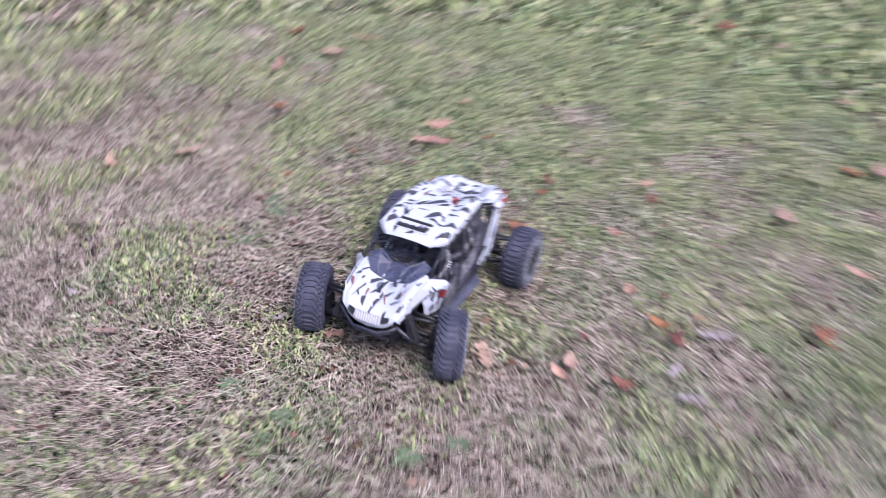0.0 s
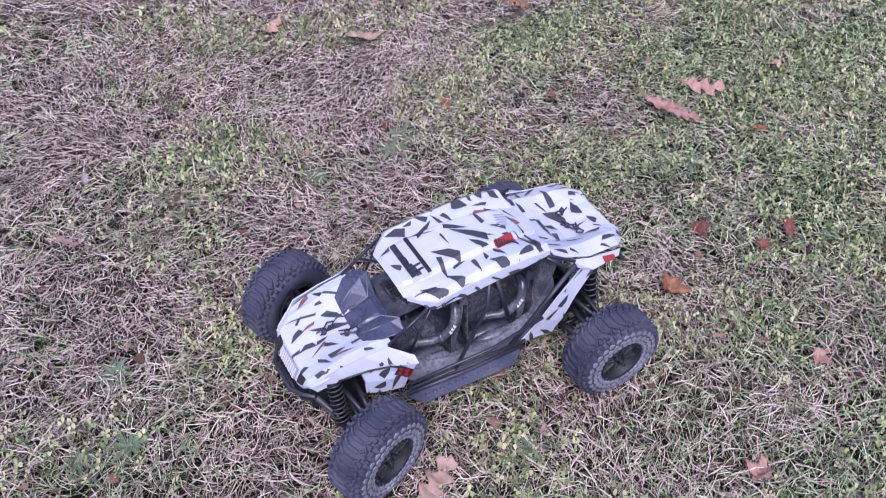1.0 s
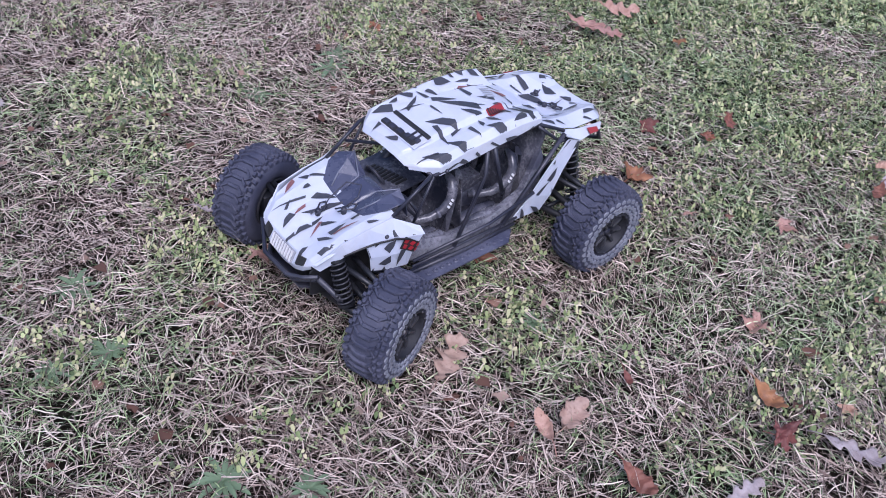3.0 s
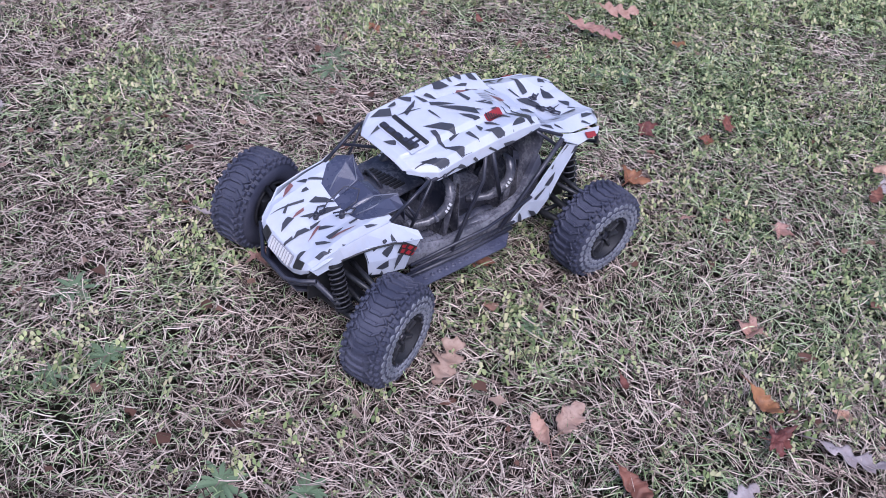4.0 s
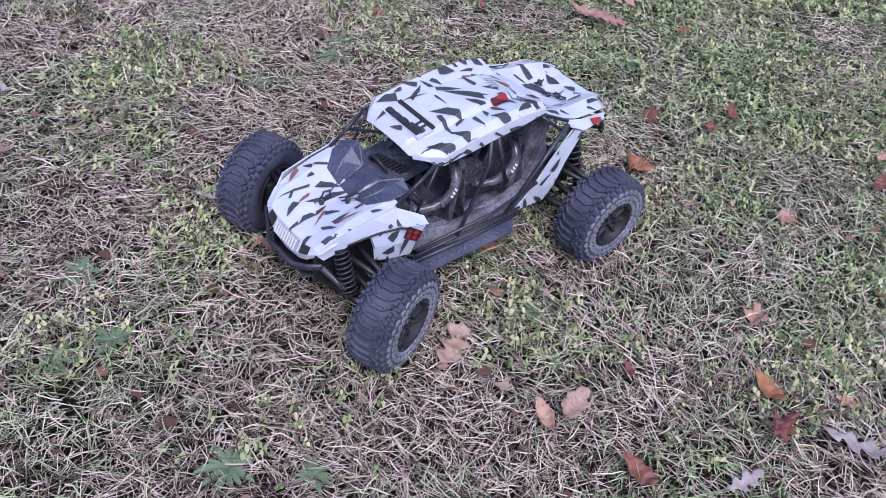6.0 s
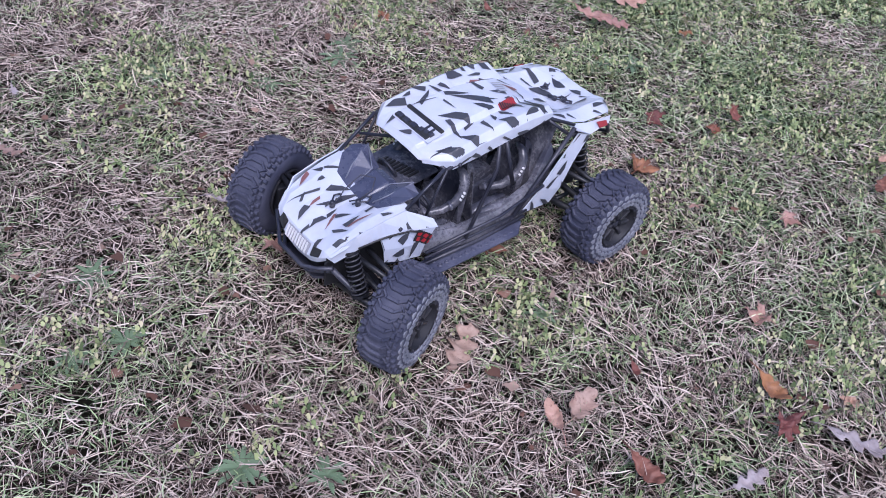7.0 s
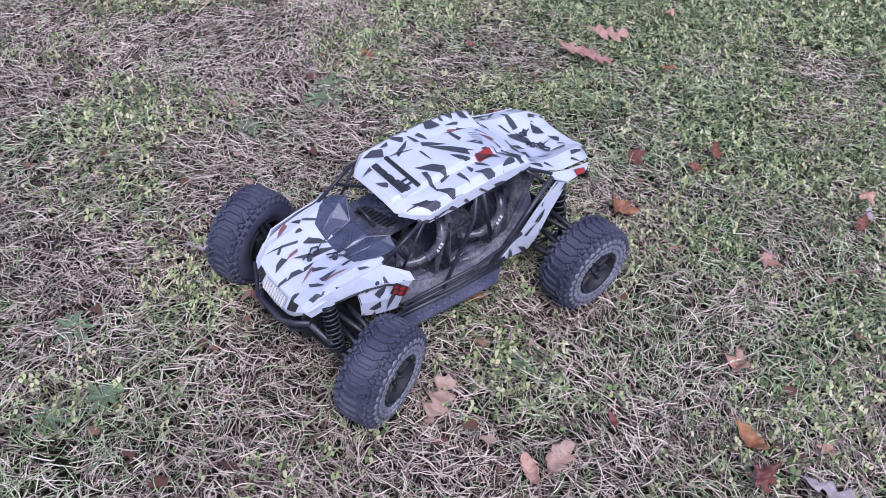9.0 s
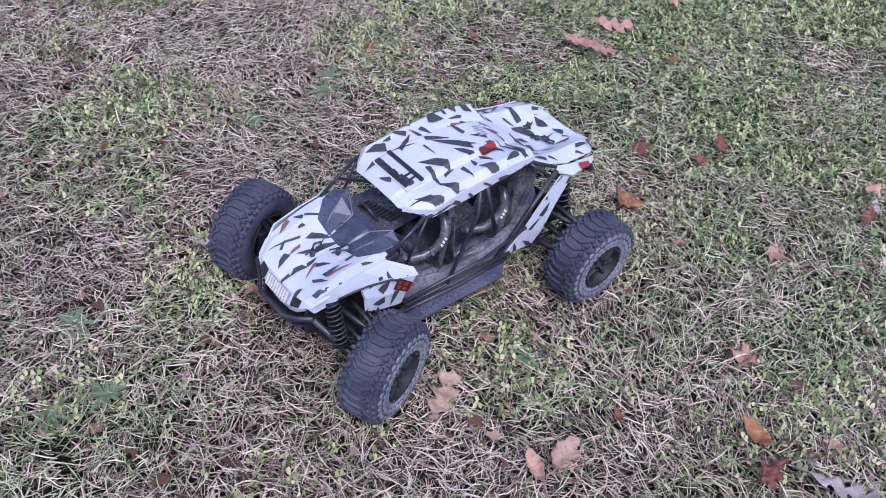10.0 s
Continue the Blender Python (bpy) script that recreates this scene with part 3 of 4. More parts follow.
# roof: raised spine, chamfered flanks
roof = loft([
    (0.086, [(0.0, 0.214), (0.030, 0.2135), (0.034, 0.2130), (0.044, 0.212), (0.048, 0.211), (0.052, 0.210, -0.004), (0.053, 0.206, -0.004)]),
    (0.078, [(0.0, 0.222), (0.030, 0.2215), (0.036, 0.2190), (0.045, 0.2180), (0.055, 0.2160), (0.064, 0.2130, -0.006), (0.065, 0.207, -0.006)]),
    (0.050, [(0.0, 0.231), (0.036, 0.2305), (0.043, 0.2250), (0.050, 0.2250), (0.074, 0.2245), (0.083, 0.2160), (0.083, 0.202)]),
    (0.000, [(0.0, 0.239), (0.036, 0.2385), (0.043, 0.2320), (0.050, 0.2325), (0.072, 0.2345), (0.082, 0.2260), (0.084, 0.208)]),
    (-0.050, [(0.0, 0.243), (0.034, 0.2425), (0.041, 0.2350), (0.048, 0.2365), (0.071, 0.2410), (0.082, 0.2320), (0.084, 0.215)]),
    (-0.100, [(0.0, 0.241), (0.030, 0.2405), (0.037, 0.2340), (0.046, 0.2370), (0.070, 0.2430), (0.081, 0.2350), (0.083, 0.220)]),
    (-0.142, [(0.0, 0.228, -0.012), (0.026, 0.2275, -0.008), (0.033, 0.2265, -0.005), (0.043, 0.2300, -0.002), (0.068, 0.2380), (0.079, 0.2320), (0.080, 0.224)]),
])
roof_ob = shell("roof", roof, PAINT, car, "white roof panel printed with dark angular shards", 0.0018, 0.0012)
# slot at the front of the roof with a lip and a dark light bar
plate("roof_slot", [(0.066, -0.036, 0.2266), (0.066, 0.042, 0.2266), (0.036, 0.042, 0.2333), (0.036, -0.036, 0.2333)], (0.25, 0, 1), 0.0008, PAINT, roof_ob, "pale floor of the roof scoop")
tilt_y = Matrix.Rotation(radians(13), 3, "Y")
bm = bmesh.new()
add_box(bm, (0.0605, 0.000, 0.2300), (0.0085, 0.070, 0.0050), tilt_y, 0.001)
light_bar = part("light_bar", bm, INK, roof_ob, "black light bar in the roof scoop")
bm = bmesh.new()
add_box(bm, (0.0390, 0.002, 0.2352), (0.0062, 0.078, 0.0036), tilt_y, 0.0012)
part("scoop_edge", bm, INK, roof_ob, "black scoop edge")
for y, dx, w in ((-0.026, 0.0, 0.010), (-0.012, 0.0, 0.010), (0.003, -0.001, 0.010), (0.017, -0.003, 0.008), (0.026, -0.005, 0.007), (0.034, -0.007, 0.006)):
    bm = bmesh.new()
    add_box(bm, (0.0610 + dx, y, 0.2322), (0.0080, w, 0.0040), tilt_y, 0.0010)
    part("lamp_pod", bm, BLACK, light_bar)
for y in (0.018, 0.028):
    bm = bmesh.new()
    add_box(bm, (0.0495, y, 0.2325), (0.0140, 0.0026, 0.0030), tilt_y, 0.0008)
    part("bracket", bm, BLACK, roof_ob)
for s in (1, -1):
    bm = bmesh.new()
    add_lathe(bm, [(0.0, 0.003), (0.003, 0.002), (0.0035, 0.0), (0.0, -0.002)], 10)
    b = part("bolt", bm, BLACK, roof_ob, "", True)
    b.location = (0.040, s * 0.084, 0.208)

# boot lid and rear shoulders
boot = loft([
    (-0.146, [(0.0, 0.206), (0.030, 0.207), (0.055, 0.213), (0.068, 0.211)]),
    (-0.172, [(0.0, 0.196), (0.030, 0.198), (0.064, 0.211), (0.079, 0.205)]),
    (-0.213, [(0.0, 0.183), (0.030, 0.186), (0.063, 0.204), (0.086, 0.196)]),
    (-0.245, [(0.0, 0.181), (0.030, 0.184), (0.061, 0.204), (0.085, 0.195)]),
    (-0.275, [(0.0, 0.184), (0.030, 0.187), (0.058, 0.200), (0.081, 0.191)]),
    (-0.297, [(0.0, 0.186), (0.030, 0.187), (0.050, 0.192), (0.072, 0.186, 0.010)]),
    (-0.303, [(0.0, 0.168), (0.030, 0.169), (0.048, 0.172), (0.070, 0.174, 0.010)]),
])
boot_ob = shell("boot_lid", boot, PAINT, car, "white camouflage boot lid", 0.0018, 0.0015)
for s in (1, -1):
    bm = bmesh.new()
    pts = [[(-0.172, 0.088, 0.206), (-0.184, 0.102, 0.198)], [(-0.215, 0.090, 0.196), (-0.212, 0.104, 0.184)], [(-0.272, 0.089, 0.190), (-0.268, 0.093, 0.180)]]
    rows = [[bm.verts.new((x, s * y, z)) for x, y, z in r] for r in pts]
    for p, q in zip(rows, rows[1:]):
        bm.faces.new((p[0], p[1], q[1], q[0]))
    sh = shell("rear_shoulder", bm, PAINT, car, "white camouflage rear shoulder with a red badge", 0.002)
    plate("badge", [(-0.234, s * 0.093, 0.1925), (-0.256, s * 0.094, 0.1890), (-0.256, s * 0.099, 0.1830), (-0.236, s * 0.100, 0.1850)], (0, s, 0.6), 0.0012, RED, sh, "red badge")
    # quarter panel falling from the shoulder to the sill
    bm = bmesh.new()
    pts = [[(-0.190, 0.099, 0.190), (-0.214, 0.102, 0.182)], [(-0.152, 0.102, 0.150), (-0.184, 0.106, 0.142)], [(-0.120, 0.104, 0.110), (-0.164, 0.108, 0.102)], [(-0.090, 0.103, 0.077), (-0.150, 0.105, 0.077)]]
    rows = [[bm.verts.new((x, s * y, z)) for x, y, z in r] for r in pts]
    for p, q in zip(rows, rows[1:]):
        bm.faces.new((p[0], p[1], q[1], q[0]))
    quarter = shell("quarter_panel", bm, PAINT, car, "white camouflage rear quarter panel", 0.002)
    quarters.append((quarter, s))
    # roll cage
    for nm, pts, r in (
        ("a_pillar", [(0.124, 0.079, 0.160), (0.064, 0.080, 0.206)], 0.0028),
        ("a_pillar", [(0.090, 0.082, 0.132), (0.058, 0.080, 0.205)], 0.0022),
        ("cage_rail", [(0.060, 0.081, 0.205), (-0.050, 0.080, 0.216), (-0.140, 0.076, 0.220), (-0.180, 0.094, 0.206)], 0.0026),
        ("c_pillar", [(-0.180, 0.096, 0.202), (-0.132, 0.100, 0.148), (-0.072, 0.104, 0.080)], 0.0036),
        ("c_pillar", [(-0.138, 0.078, 0.218), (-0.178, 0.092, 0.186)], 0.0026),
        ("b_pillar", [(-0.036, 0.082, 0.212), (-0.034, 0.088, 0.176), (0.024, 0.104, 0.080)], 0.0030),
        ("b_pillar", [(-0.050, 0.081, 0.213), (-0.072, 0.090, 0.134)], 0.0034),
        ("door_rail", [(0.100, 0.104, 0.088), (-0.040, 0.106, 0.096), (-0.128, 0.104, 0.118)], 0.0026),
        ("sill_tube", [(0.106, 0.103, 0.066), (0.0, 0.105, 0.066), (-0.098, 0.103, 0.070)], 0.0030),
        ("sill_tube", [(0.100, 0.104, 0.078), (-0.100, 0.104, 0.082)], 0.0022),
        ("rear_stay", [(-0.270, 0.084, 0.184), (-0.302, 0.072, 0.140), (-0.298, 0.050, 0.132), (-0.298, 0.0, 0.132)], 0.0030),
        ("rear_stay", [(-0.180, 0.092, 0.186), (-0.268, 0.080, 0.172)], 0.0030)):
        tube(nm, [(x, s * y, z) for x, y, z in pts], r, BLACK, car)
tube("cage_crossbar", [(0.062, -0.080, 0.205), (0.062, 0.080, 0.205)], 0.0026, BLACK, car)
tube("cage_brace", [(0.092, -0.079, 0.180), (0.045, -0.040, 0.180), (0.030, -0.030, 0.205)], 0.0024, BLACK, car)
tube("cage_crossbar", [(-0.150, -0.080, 0.214), (-0.150, 0.080, 0.214)], 0.0030, BLACK, car)

# running boards with dimpled plates
for s in (1, -1):
    board = plate("running_board", [(0.112, s * 0.092, 0.056), (0.086, s * 0.121, 0.052), (-0.074, s * 0.121, 0.054), (-0.094, s * 0.104, 0.058), (-0.092, s * 0.088, 0.060)], (0, 0, 1), 0.004, BOARD, car, "black running board with round dimples", 0.0008)
    for k in range(13):
        for j in range(2):
            bm = bmesh.new()
            add_lathe(bm, [(0.0012, 0.0002), (0.0022, 0.0022), (0.0032, 0.0022), (0.0042, 0.0)], 12, closed=False)
            d = part("dimple", bm, BOARD, board, "", True)
            d.matrix_basis = pose(0.080 - 0.0128 * k - 0.005 * j, s * (0.1010 + 0.0105 * j), 0.0598 - 0.0016 * j, 90, 0, 0)

# front bumper hoop
tube("bumper", [(0.236, -0.069, 0.104), (0.246, -0.048, 0.090), (0.257, -0.028, 0.082), (0.257, 0.028, 0.082), (0.246, 0.048, 0.086), (0.234, 0.068, 0.096)], 0.0031, BLACK, car, "black bumper hoop")
tube("bumper", [(0.226, -0.060, 0.084), (0.248, -0.030, 0.070), (0.248, 0.030, 0.070), (0.226, 0.060, 0.080)], 0.0030, BLACK, car)
for s in (1, -1):
    tube("bumper_stay", [(0.232, s * 0.064, 0.090), (0.198, s * 0.092, 0.040), (0.184, s * 0.128, 0.042)], 0.0042, BLACK, car)
plate("skid_plate", [(0.245, -0.040, 0.060), (0.245, 0.040, 0.060), (0.19, 0.050, 0.038), (0.19, -0.050, 0.038)], (0.3, 0, 1), 0.005, BLACK, car, "black skid plate", 0.001)


def coil(centre0, centre1, r, wire, turns):
    a, b = Vector(centre0), Vector(centre1)
    d = (b - a)
    u = d.orthogonal().normalized()
    w = d.normalized().cross(u)
    n = turns * 12
    return [a + d * (i / n) + (u * math.cos(2 * math.pi * i / 12) + w * math.sin(2 * math.pi * i / 12)) * r for i in range(n + 1)]


def corner(fx, s):
    """Suspension at one wheel: two arms, axle, shock with its spring."""
    sg = 1 if fx > 0 else -1
    fx, rz = fx - BODY.x, R_T - BODY.z
    hub_p = Vector((fx, s * 0.132, rz))
    for dx, z0, z1 in ((0.026, 0.040, 0.048), (-0.026, 0.040, 0.048)):
        tube("lower_arm", [(fx + dx, s * 0.036, z0), (fx + dx * 0.5, s * 0.135, z1)], 0.0055, DARK, car, "", 8)
    for yy in (0.056, 0.078, 0.100, 0.118):
        dx = 0.026 - 0.013 * (yy - 0.036) / 0.099
        tube("arm_web", [(fx + dx, s * yy, 0.0435), (fx - dx, s * yy, 0.0435)], 0.0036, DARK, car, "", 8)
    for dx in (0.014, -0.014):
        tube("upper_arm", [(fx + dx, s * 0.042, 0.098), (fx + dx * 0.3, s * 0.132, 0.104)], 0.004, DARK, car, "", 8)
    tube("axle", [(fx, s * 0.02, 0.068), (fx, s * 0.140, rz)], 0.0045, DARK, car, "", 8)
    bm = bmesh.new()
    add_box(bm, hub_p, (0.03, 0.016, 0.052), None, 0.003)
    part("knuckle", bm, DARK, car)
    top = Vector((fx + sg * 0.022, s * 0.064, 0.124 if sg > 0 else 0.160))
    low = Vector((fx + sg * 0.022, s * 0.098, 0.052))
    shock = tube("shock_absorber", [top, top.lerp(low, 0.12), top.lerp(low, 0.121), top.lerp(low, 0.62), top.lerp(low, 0.621), low], [0.010, 0.010, 0.0082, 0.0082, 0.0035, 0.0035], DARK, car, "black oil shock absorber", 14)
    bm = bmesh.new()
    add_tube(bm, coil(top.lerp(low, 0.14), top.lerp(low, 0.94), 0.0108, 0.0011, 9), 0.0013, 6)
    part("spring", bm, SPRING, shock, "dark coil spring", True)
    for q in (0.13, 0.95):
        bm = bmesh.new()
        d = (low - top).normalized()
        add_tube(bm, [top.lerp(low, q) - d * 0.002, top.lerp(low, q) + d * 0.002], 0.0122, 14)
        part("spring_collar", bm, DARK, shock, "", False)


for fx in (0.2, -0.2):
    for s in (1, -1):
        corner(fx, s)
for fx in (0.205, -0.205):
    bm = bmesh.new()
    add_box(bm, (fx, 0, 0.075), (0.05, 0.062, 0.060), None, 0.006)
    part("gearbox", bm, DARK, car)
    bm = bmesh.new()
    add_box(bm, (fx + (0.012 if fx > 0 else -0.012), 0, 0.098), (0.006, 0.090, 0.030), None, 0.002)
    part("shock_tower", bm, DARK, car)


# seats with bolsters, four of them
def seat(x, y):
    z = 0.052
    base = loft([(x + 0.050, [(0.0, z + 0.012), (0.022, z + 0.014), (0.030, z + 0.024), (0.034, z + 0.004)]),
                 (x + 0.015, [(0.0, z + 0.008), (0.020, z + 0.010), (0.030, z + 0.024), (0.034, z + 0.004)]),
                 (x - 0.008, [(0.0, z + 0.014), (0.018, z + 0.018), (0.030, z + 0.030), (0.034, z + 0.008)]),
                 (x - 0.018, [(0.0, z + 0.060), (0.018, z + 0.060, 0.002), (0.029, z + 0.060, 0.012), (0.033, z + 0.056, 0.004)]),
                 (x - 0.026, [(0.0, z + 0.096), (0.016, z + 0.096, 0.002), (0.026, z + 0.092, 0.012), (0.030, z + 0.088, 0.004)]),
                 (x - 0.030, [(0.0, z + 0.122), (0.012, z + 0.120, 0.002), (0.018, z + 0.114, 0.006), (0.020, z + 0.108, 0.0)]),
                 (x - 0.038, [(0.0, z + 0.118), (0.012, z + 0.116), (0.018, z + 0.110), (0.020, z + 0.104)]),
                 (x - 0.036, [(0.0, z + 0.02), (0.018, z + 0.02), (0.030, z + 0.02), (0.033, z + 0.02)])])
    bmesh.ops.translate(base, verts=base.verts, vec=(0, y, 0))
    ob = shell("seat", base, SEAT, car, "dusty black moulded bucket seat", 0.002, 0.0015)
    s = 1 if y > 0 else -1
    # padded roll that bends round the shoulder of the seat, with a ribbed cuff and a white mark
    bend = [(0.056, 0.012, 0.062), (0.042, 0.019, 0.062), (0.024, 0.027, 0.065), (0.006, 0.031, 0.073), (-0.007, 0.032, 0.086), (-0.012, 0.029, 0.100), (-0.015, 0.020, 0.111), (-0.016, 0.008, 0.115)]
    roll = tube("padded_roll", [(x + a, y + s * b, z + c) for a, b, c in bend], [0.0050, 0.0058, 0.0064, 0.0072, 0.0078, 0.0078, 0.0072, 0.0060], SEAT, ob, "dusty black padded roll", 12)
    for a, b, c in ((0.048, 0.016, 0.062), (0.012, 0.030, 0.070)):
        bm = bmesh.new()
        add_tube(bm, [(x + a + 0.0022, y + s * (b - 0.0008), z + c - 0.001), (x + a - 0.0022, y + s * (b + 0.0008), z + c + 0.001)], 0.0080, 12)
        part("cuff", bm, TUB, roll, "", True)
    for k in range(3):
        u = 0.0030 * k
        plate("label_bar", [(x - 0.0002 - u, y + s * 0.0330, z + 0.0800 + 1.6 * u), (x - 0.0002 - u, y + s * 0.0398, z + 0.0795 + 1.6 * u), (x - 0.0018 - u, y + s * 0.0398, z + 0.0822 + 1.6 * u), (x - 0.0018 - u, y + s * 0.0330, z + 0.0827 + 1.6 * u)], (0.75, s * 0.4, 0.5), 0.0042, WHITE, ob, "white printed mark")
    # rounded bolster of the cushion beside the sill
    for dy, dz, r0 in ((0.036, 0.028, 0.0105), (0.018, 0.020, 0.0130)):
        tube("cushion_bolster", [(x + 0.078, y + s * (dy - 0.006), z + dz - 0.006), (x + 0.062, y + s * dy, z + dz + 0.002), (x + 0.036, y + s * (dy + 0.002), z + dz + 0.006), (x + 0.010, y + s * dy, z + dz + 0.003), (x - 0.006, y + s * (dy - 0.006), z + dz - 0.006)], [r0 * 0.5, r0 * 0.9, r0, r0 * 0.95, r0 * 0.5], TUB, ob, "", 14)


for x in (0.020, -0.098):
    for y in (0.040, -0.040):
        seat(x, y)
bm = bmesh.new()
add_box(bm, (-0.045, 0, 0.080), (0.12, 0.026, 0.05), None, 0.004)
part("centre_console", bm, TUB, car)
bm = bmesh.new()
add_box(bm, (-0.150, 0, 0.150), (0.008, 0.15, 0.10), Matrix.Rotation(radians(-14), 3, "Y"), 0.002)
part("rear_bulkhead", bm, TUB, car, "dark rear bulkhead")
bm = bmesh.new()
add_box(bm, (0.046, -0.038, 0.128), (0.085, 0.092, 0.004), Matrix.Rotation(radians(8), 3, "Y"), 0.0015)
panel = part("instrument_panel", bm, TUB, car, "dark instrument panel with slots")
for k in range(9):
    bm = bmesh.new()
    add_box(bm, (0.056 - 0.002 * k, -0.062 + 0.0068 * k, 0.1292 + 0.0003 * k), (0.020, 0.0034, 0.003), Matrix.Rotation(radians(8), 3, "Y"))
    part("slot", bm, INK, panel)
for y in (0.040, -0.040):
    bm = bmesh.new()
    ringp = [Vector((0.062 + 0.008 * math.cos(a), y + 0.019 * math.sin(a), 0.128 + 0.017 * math.cos(a))) for a in [2 * math.pi * k / 20 for k in range(21)]]
    add_tube(bm, ringp, 0.0026, 8, False)
    part("steering_wheel", bm, BLACK, car, "", True)


# body clips: a bent pin on a post, with its loop
def body_clip(x, y, z, turn):
    m = pose(x, y, z, 0, 0, turn)
    bm = bmesh.new()
    add_lathe(bm, [(0.0, 0.006), (0.0034, 0.006), (0.004, 0.004), (0.004, -0.004), (0.0, -0.004)], 12)
    bmesh.ops.rotate(bm, verts=bm.verts, matrix=Matrix.Rotation(radians(90), 3, "X"))
    bmesh.ops.transform(bm, matrix=m, verts=bm.verts)
    post = part("body_post", bm, BLACK, car, "", True)
    bm = bmesh.new()
    pts = [(-0.012, 0.003, 0.003), (0.004, 0.003, 0.004), (0.012, 0.006, 0.006), (0.018, 0.0, 0.008), (0.012, -0.006, 0.006), (0.004, -0.003, 0.004), (-0.010, -0.004, 0.003)]
    add_tube(bm, [m @ Vector(p) for p in pts], 0.0012, 6)
    part("clip", bm, BLACK, post, "black spring clip", True)


body_clip(0.186, -0.006, 0.136, 200)
body_clip(0.160, 0.018, 0.144, 160)
body_clip(-0.244, -0.028, 0.184, 30)
body_clip(-0.242, 0.016, 0.183, 80)
body_clip(-0.232, 0.004, 0.183, 120)
tube("tether", [(0.182, -0.002, 0.139), (0.165, -0.010, 0.150), (0.140, -0.006, 0.170), (0.128, 0.012, 0.172), (0.140, 0.022, 0.162), (0.158, 0.018, 0.150)], 0.0009, BLACK, car, "thin black tether", 6)


# printed shards on hood, roof and boot: centre, length, width and heading of each
ROOF_FRONT = [(0.059, -0.061, 0.027, 0.0178, 148), (0.015, -0.066, 0.021, 0.0108, 139), (0.019, -0.042, 0.037, 0.0113, -154), (-0.050, -0.061, 0.023, 0.0227, 132), (-0.090, -0.068, 0.016, 0.0168, 96), (-0.111, -0.066, 0.020, 0.0128, 95), (-0.024, -0.048, 0.020, 0.0077, 124), (-0.059, -0.025, 0.030, 0.0085, 102), (-0.020, -0.019, 0.033, 0.0091, 146), (-0.029, 0.002, 0.053, 0.0151, 140), (-0.031, 0.025, 0.025, 0.0104, 127), (0.018, 0.020, 0.040, 0.0172, 133), (0.035, 0.042, 0.036, 0.0080, 79), (0.028, 0.066, 0.028, 0.0135, 122), (0.065, 0.071, 0.037, 0.0158, 142), (0.076, 0.062, 0.033, 0.0048, 166), (0.032, -0.033, 0.041, 0.0042, 162), (0.087, -0.033, 0.017, 0.0092, -154), (0.090, 0.002, 0.016, 0.0096, 136)]
ROOF_REAR = [(-0.078, 0.006, 0.023, 0.0079, 136), (-0.054, 0.053, 0.020, 0.0074, 125), (-0.084, 0.040, 0.029, 0.0100, 106), (-0.103, 0.052, 0.058, 0.0086, 106), (-0.110, 0.036, 0.052, 0.0052, 90), (-0.047, 0.077, 0.027, 0.0169, 116), (-0.086, 0.070, 0.025, 0.0124, -169), (-0.042, 0.096, 0.023, 0.0091, 75), (-0.067, 0.088, 0.021, 0.0060, 56), (0.032, 0.097, 0.030, 0.0116, 171), (0.013, 0.083, 0.025, 0.0079, -170), (-0.112, 0.065, 0.023, 0.0113, 101), (0.109, 0.063, 0.016, 0.0049, 159), (0.010, 0.045, 0.020, 0.0060, -166), (-0.010, 0.090, 0.018, 0.0076, -178), (0.037, -0.064, 0.013, 0.0072, -174)]
BOOT = [(-0.215, -0.057, 0.034, 0.0122, 93), (-0.213, -0.015, 0.036, 0.0189, 118), (-0.251, -0.020, 0.020, 0.0179, 121), (-0.240, 0.035, 0.024, 0.0087, 167), (-0.191, -0.077, 0.033, 0.0059, 29), (-0.179, 0.027, 0.025, 0.0101, 70), (-0.175, 0.002, 0.039, 0.0070, 92), (-0.250, 0.066, 0.026, 0.0074, -179), (-0.260, 0.007, 0.018, 0.0120, 111), (-0.194, 0.044, 0.044, 0.0058, 164), (-0.186, -0.002, 0.017, 0.0110, 174)]
HOOD = [(0.140, -0.092, 0.028, 0.0073, -179), (0.186, -0.067, 0.013, 0.0076, 125), (0.192, -0.051, 0.010, 0.0057, -178), (0.177, -0.024, 0.030, 0.0102, 140), (0.175, -0.006, 0.038, 0.0094, 171), (0.224, -0.046, 0.044, 0.0037, 163), (0.233, 0.001, 0.022, 0.0092, 168), (0.202, 0.021, 0.020, 0.0072, 142), (0.239, -0.025, 0.020, 0.0097, -163), (0.202, 0.042, 0.023, 0.0098, 173), (0.261, 0.033, 0.026, 0.0069, -173), (0.276, -0.004, 0.026, 0.0045, 70), (0.161, 0.040, 0.033, 0.0053, -180), (0.179, -0.086, 0.017, 0.0065, 127), (0.226, -0.044, 0.014, 0.0043, -145)]
RED_ROOF = [(-0.083, -0.035, 0.035, 0.0075, 162), (-0.109, -0.002, 0.023, 0.0092, 109)]
RED_HOOD = [(0.211, -0.067, 0.022, 0.0080, -160), (0.218, -0.028, 0.019, 0.0050, -178), (0.222, 0.017, 0.029, 0.0043, -153), (0.195, 0.049, 0.033, 0.0044, 170)]


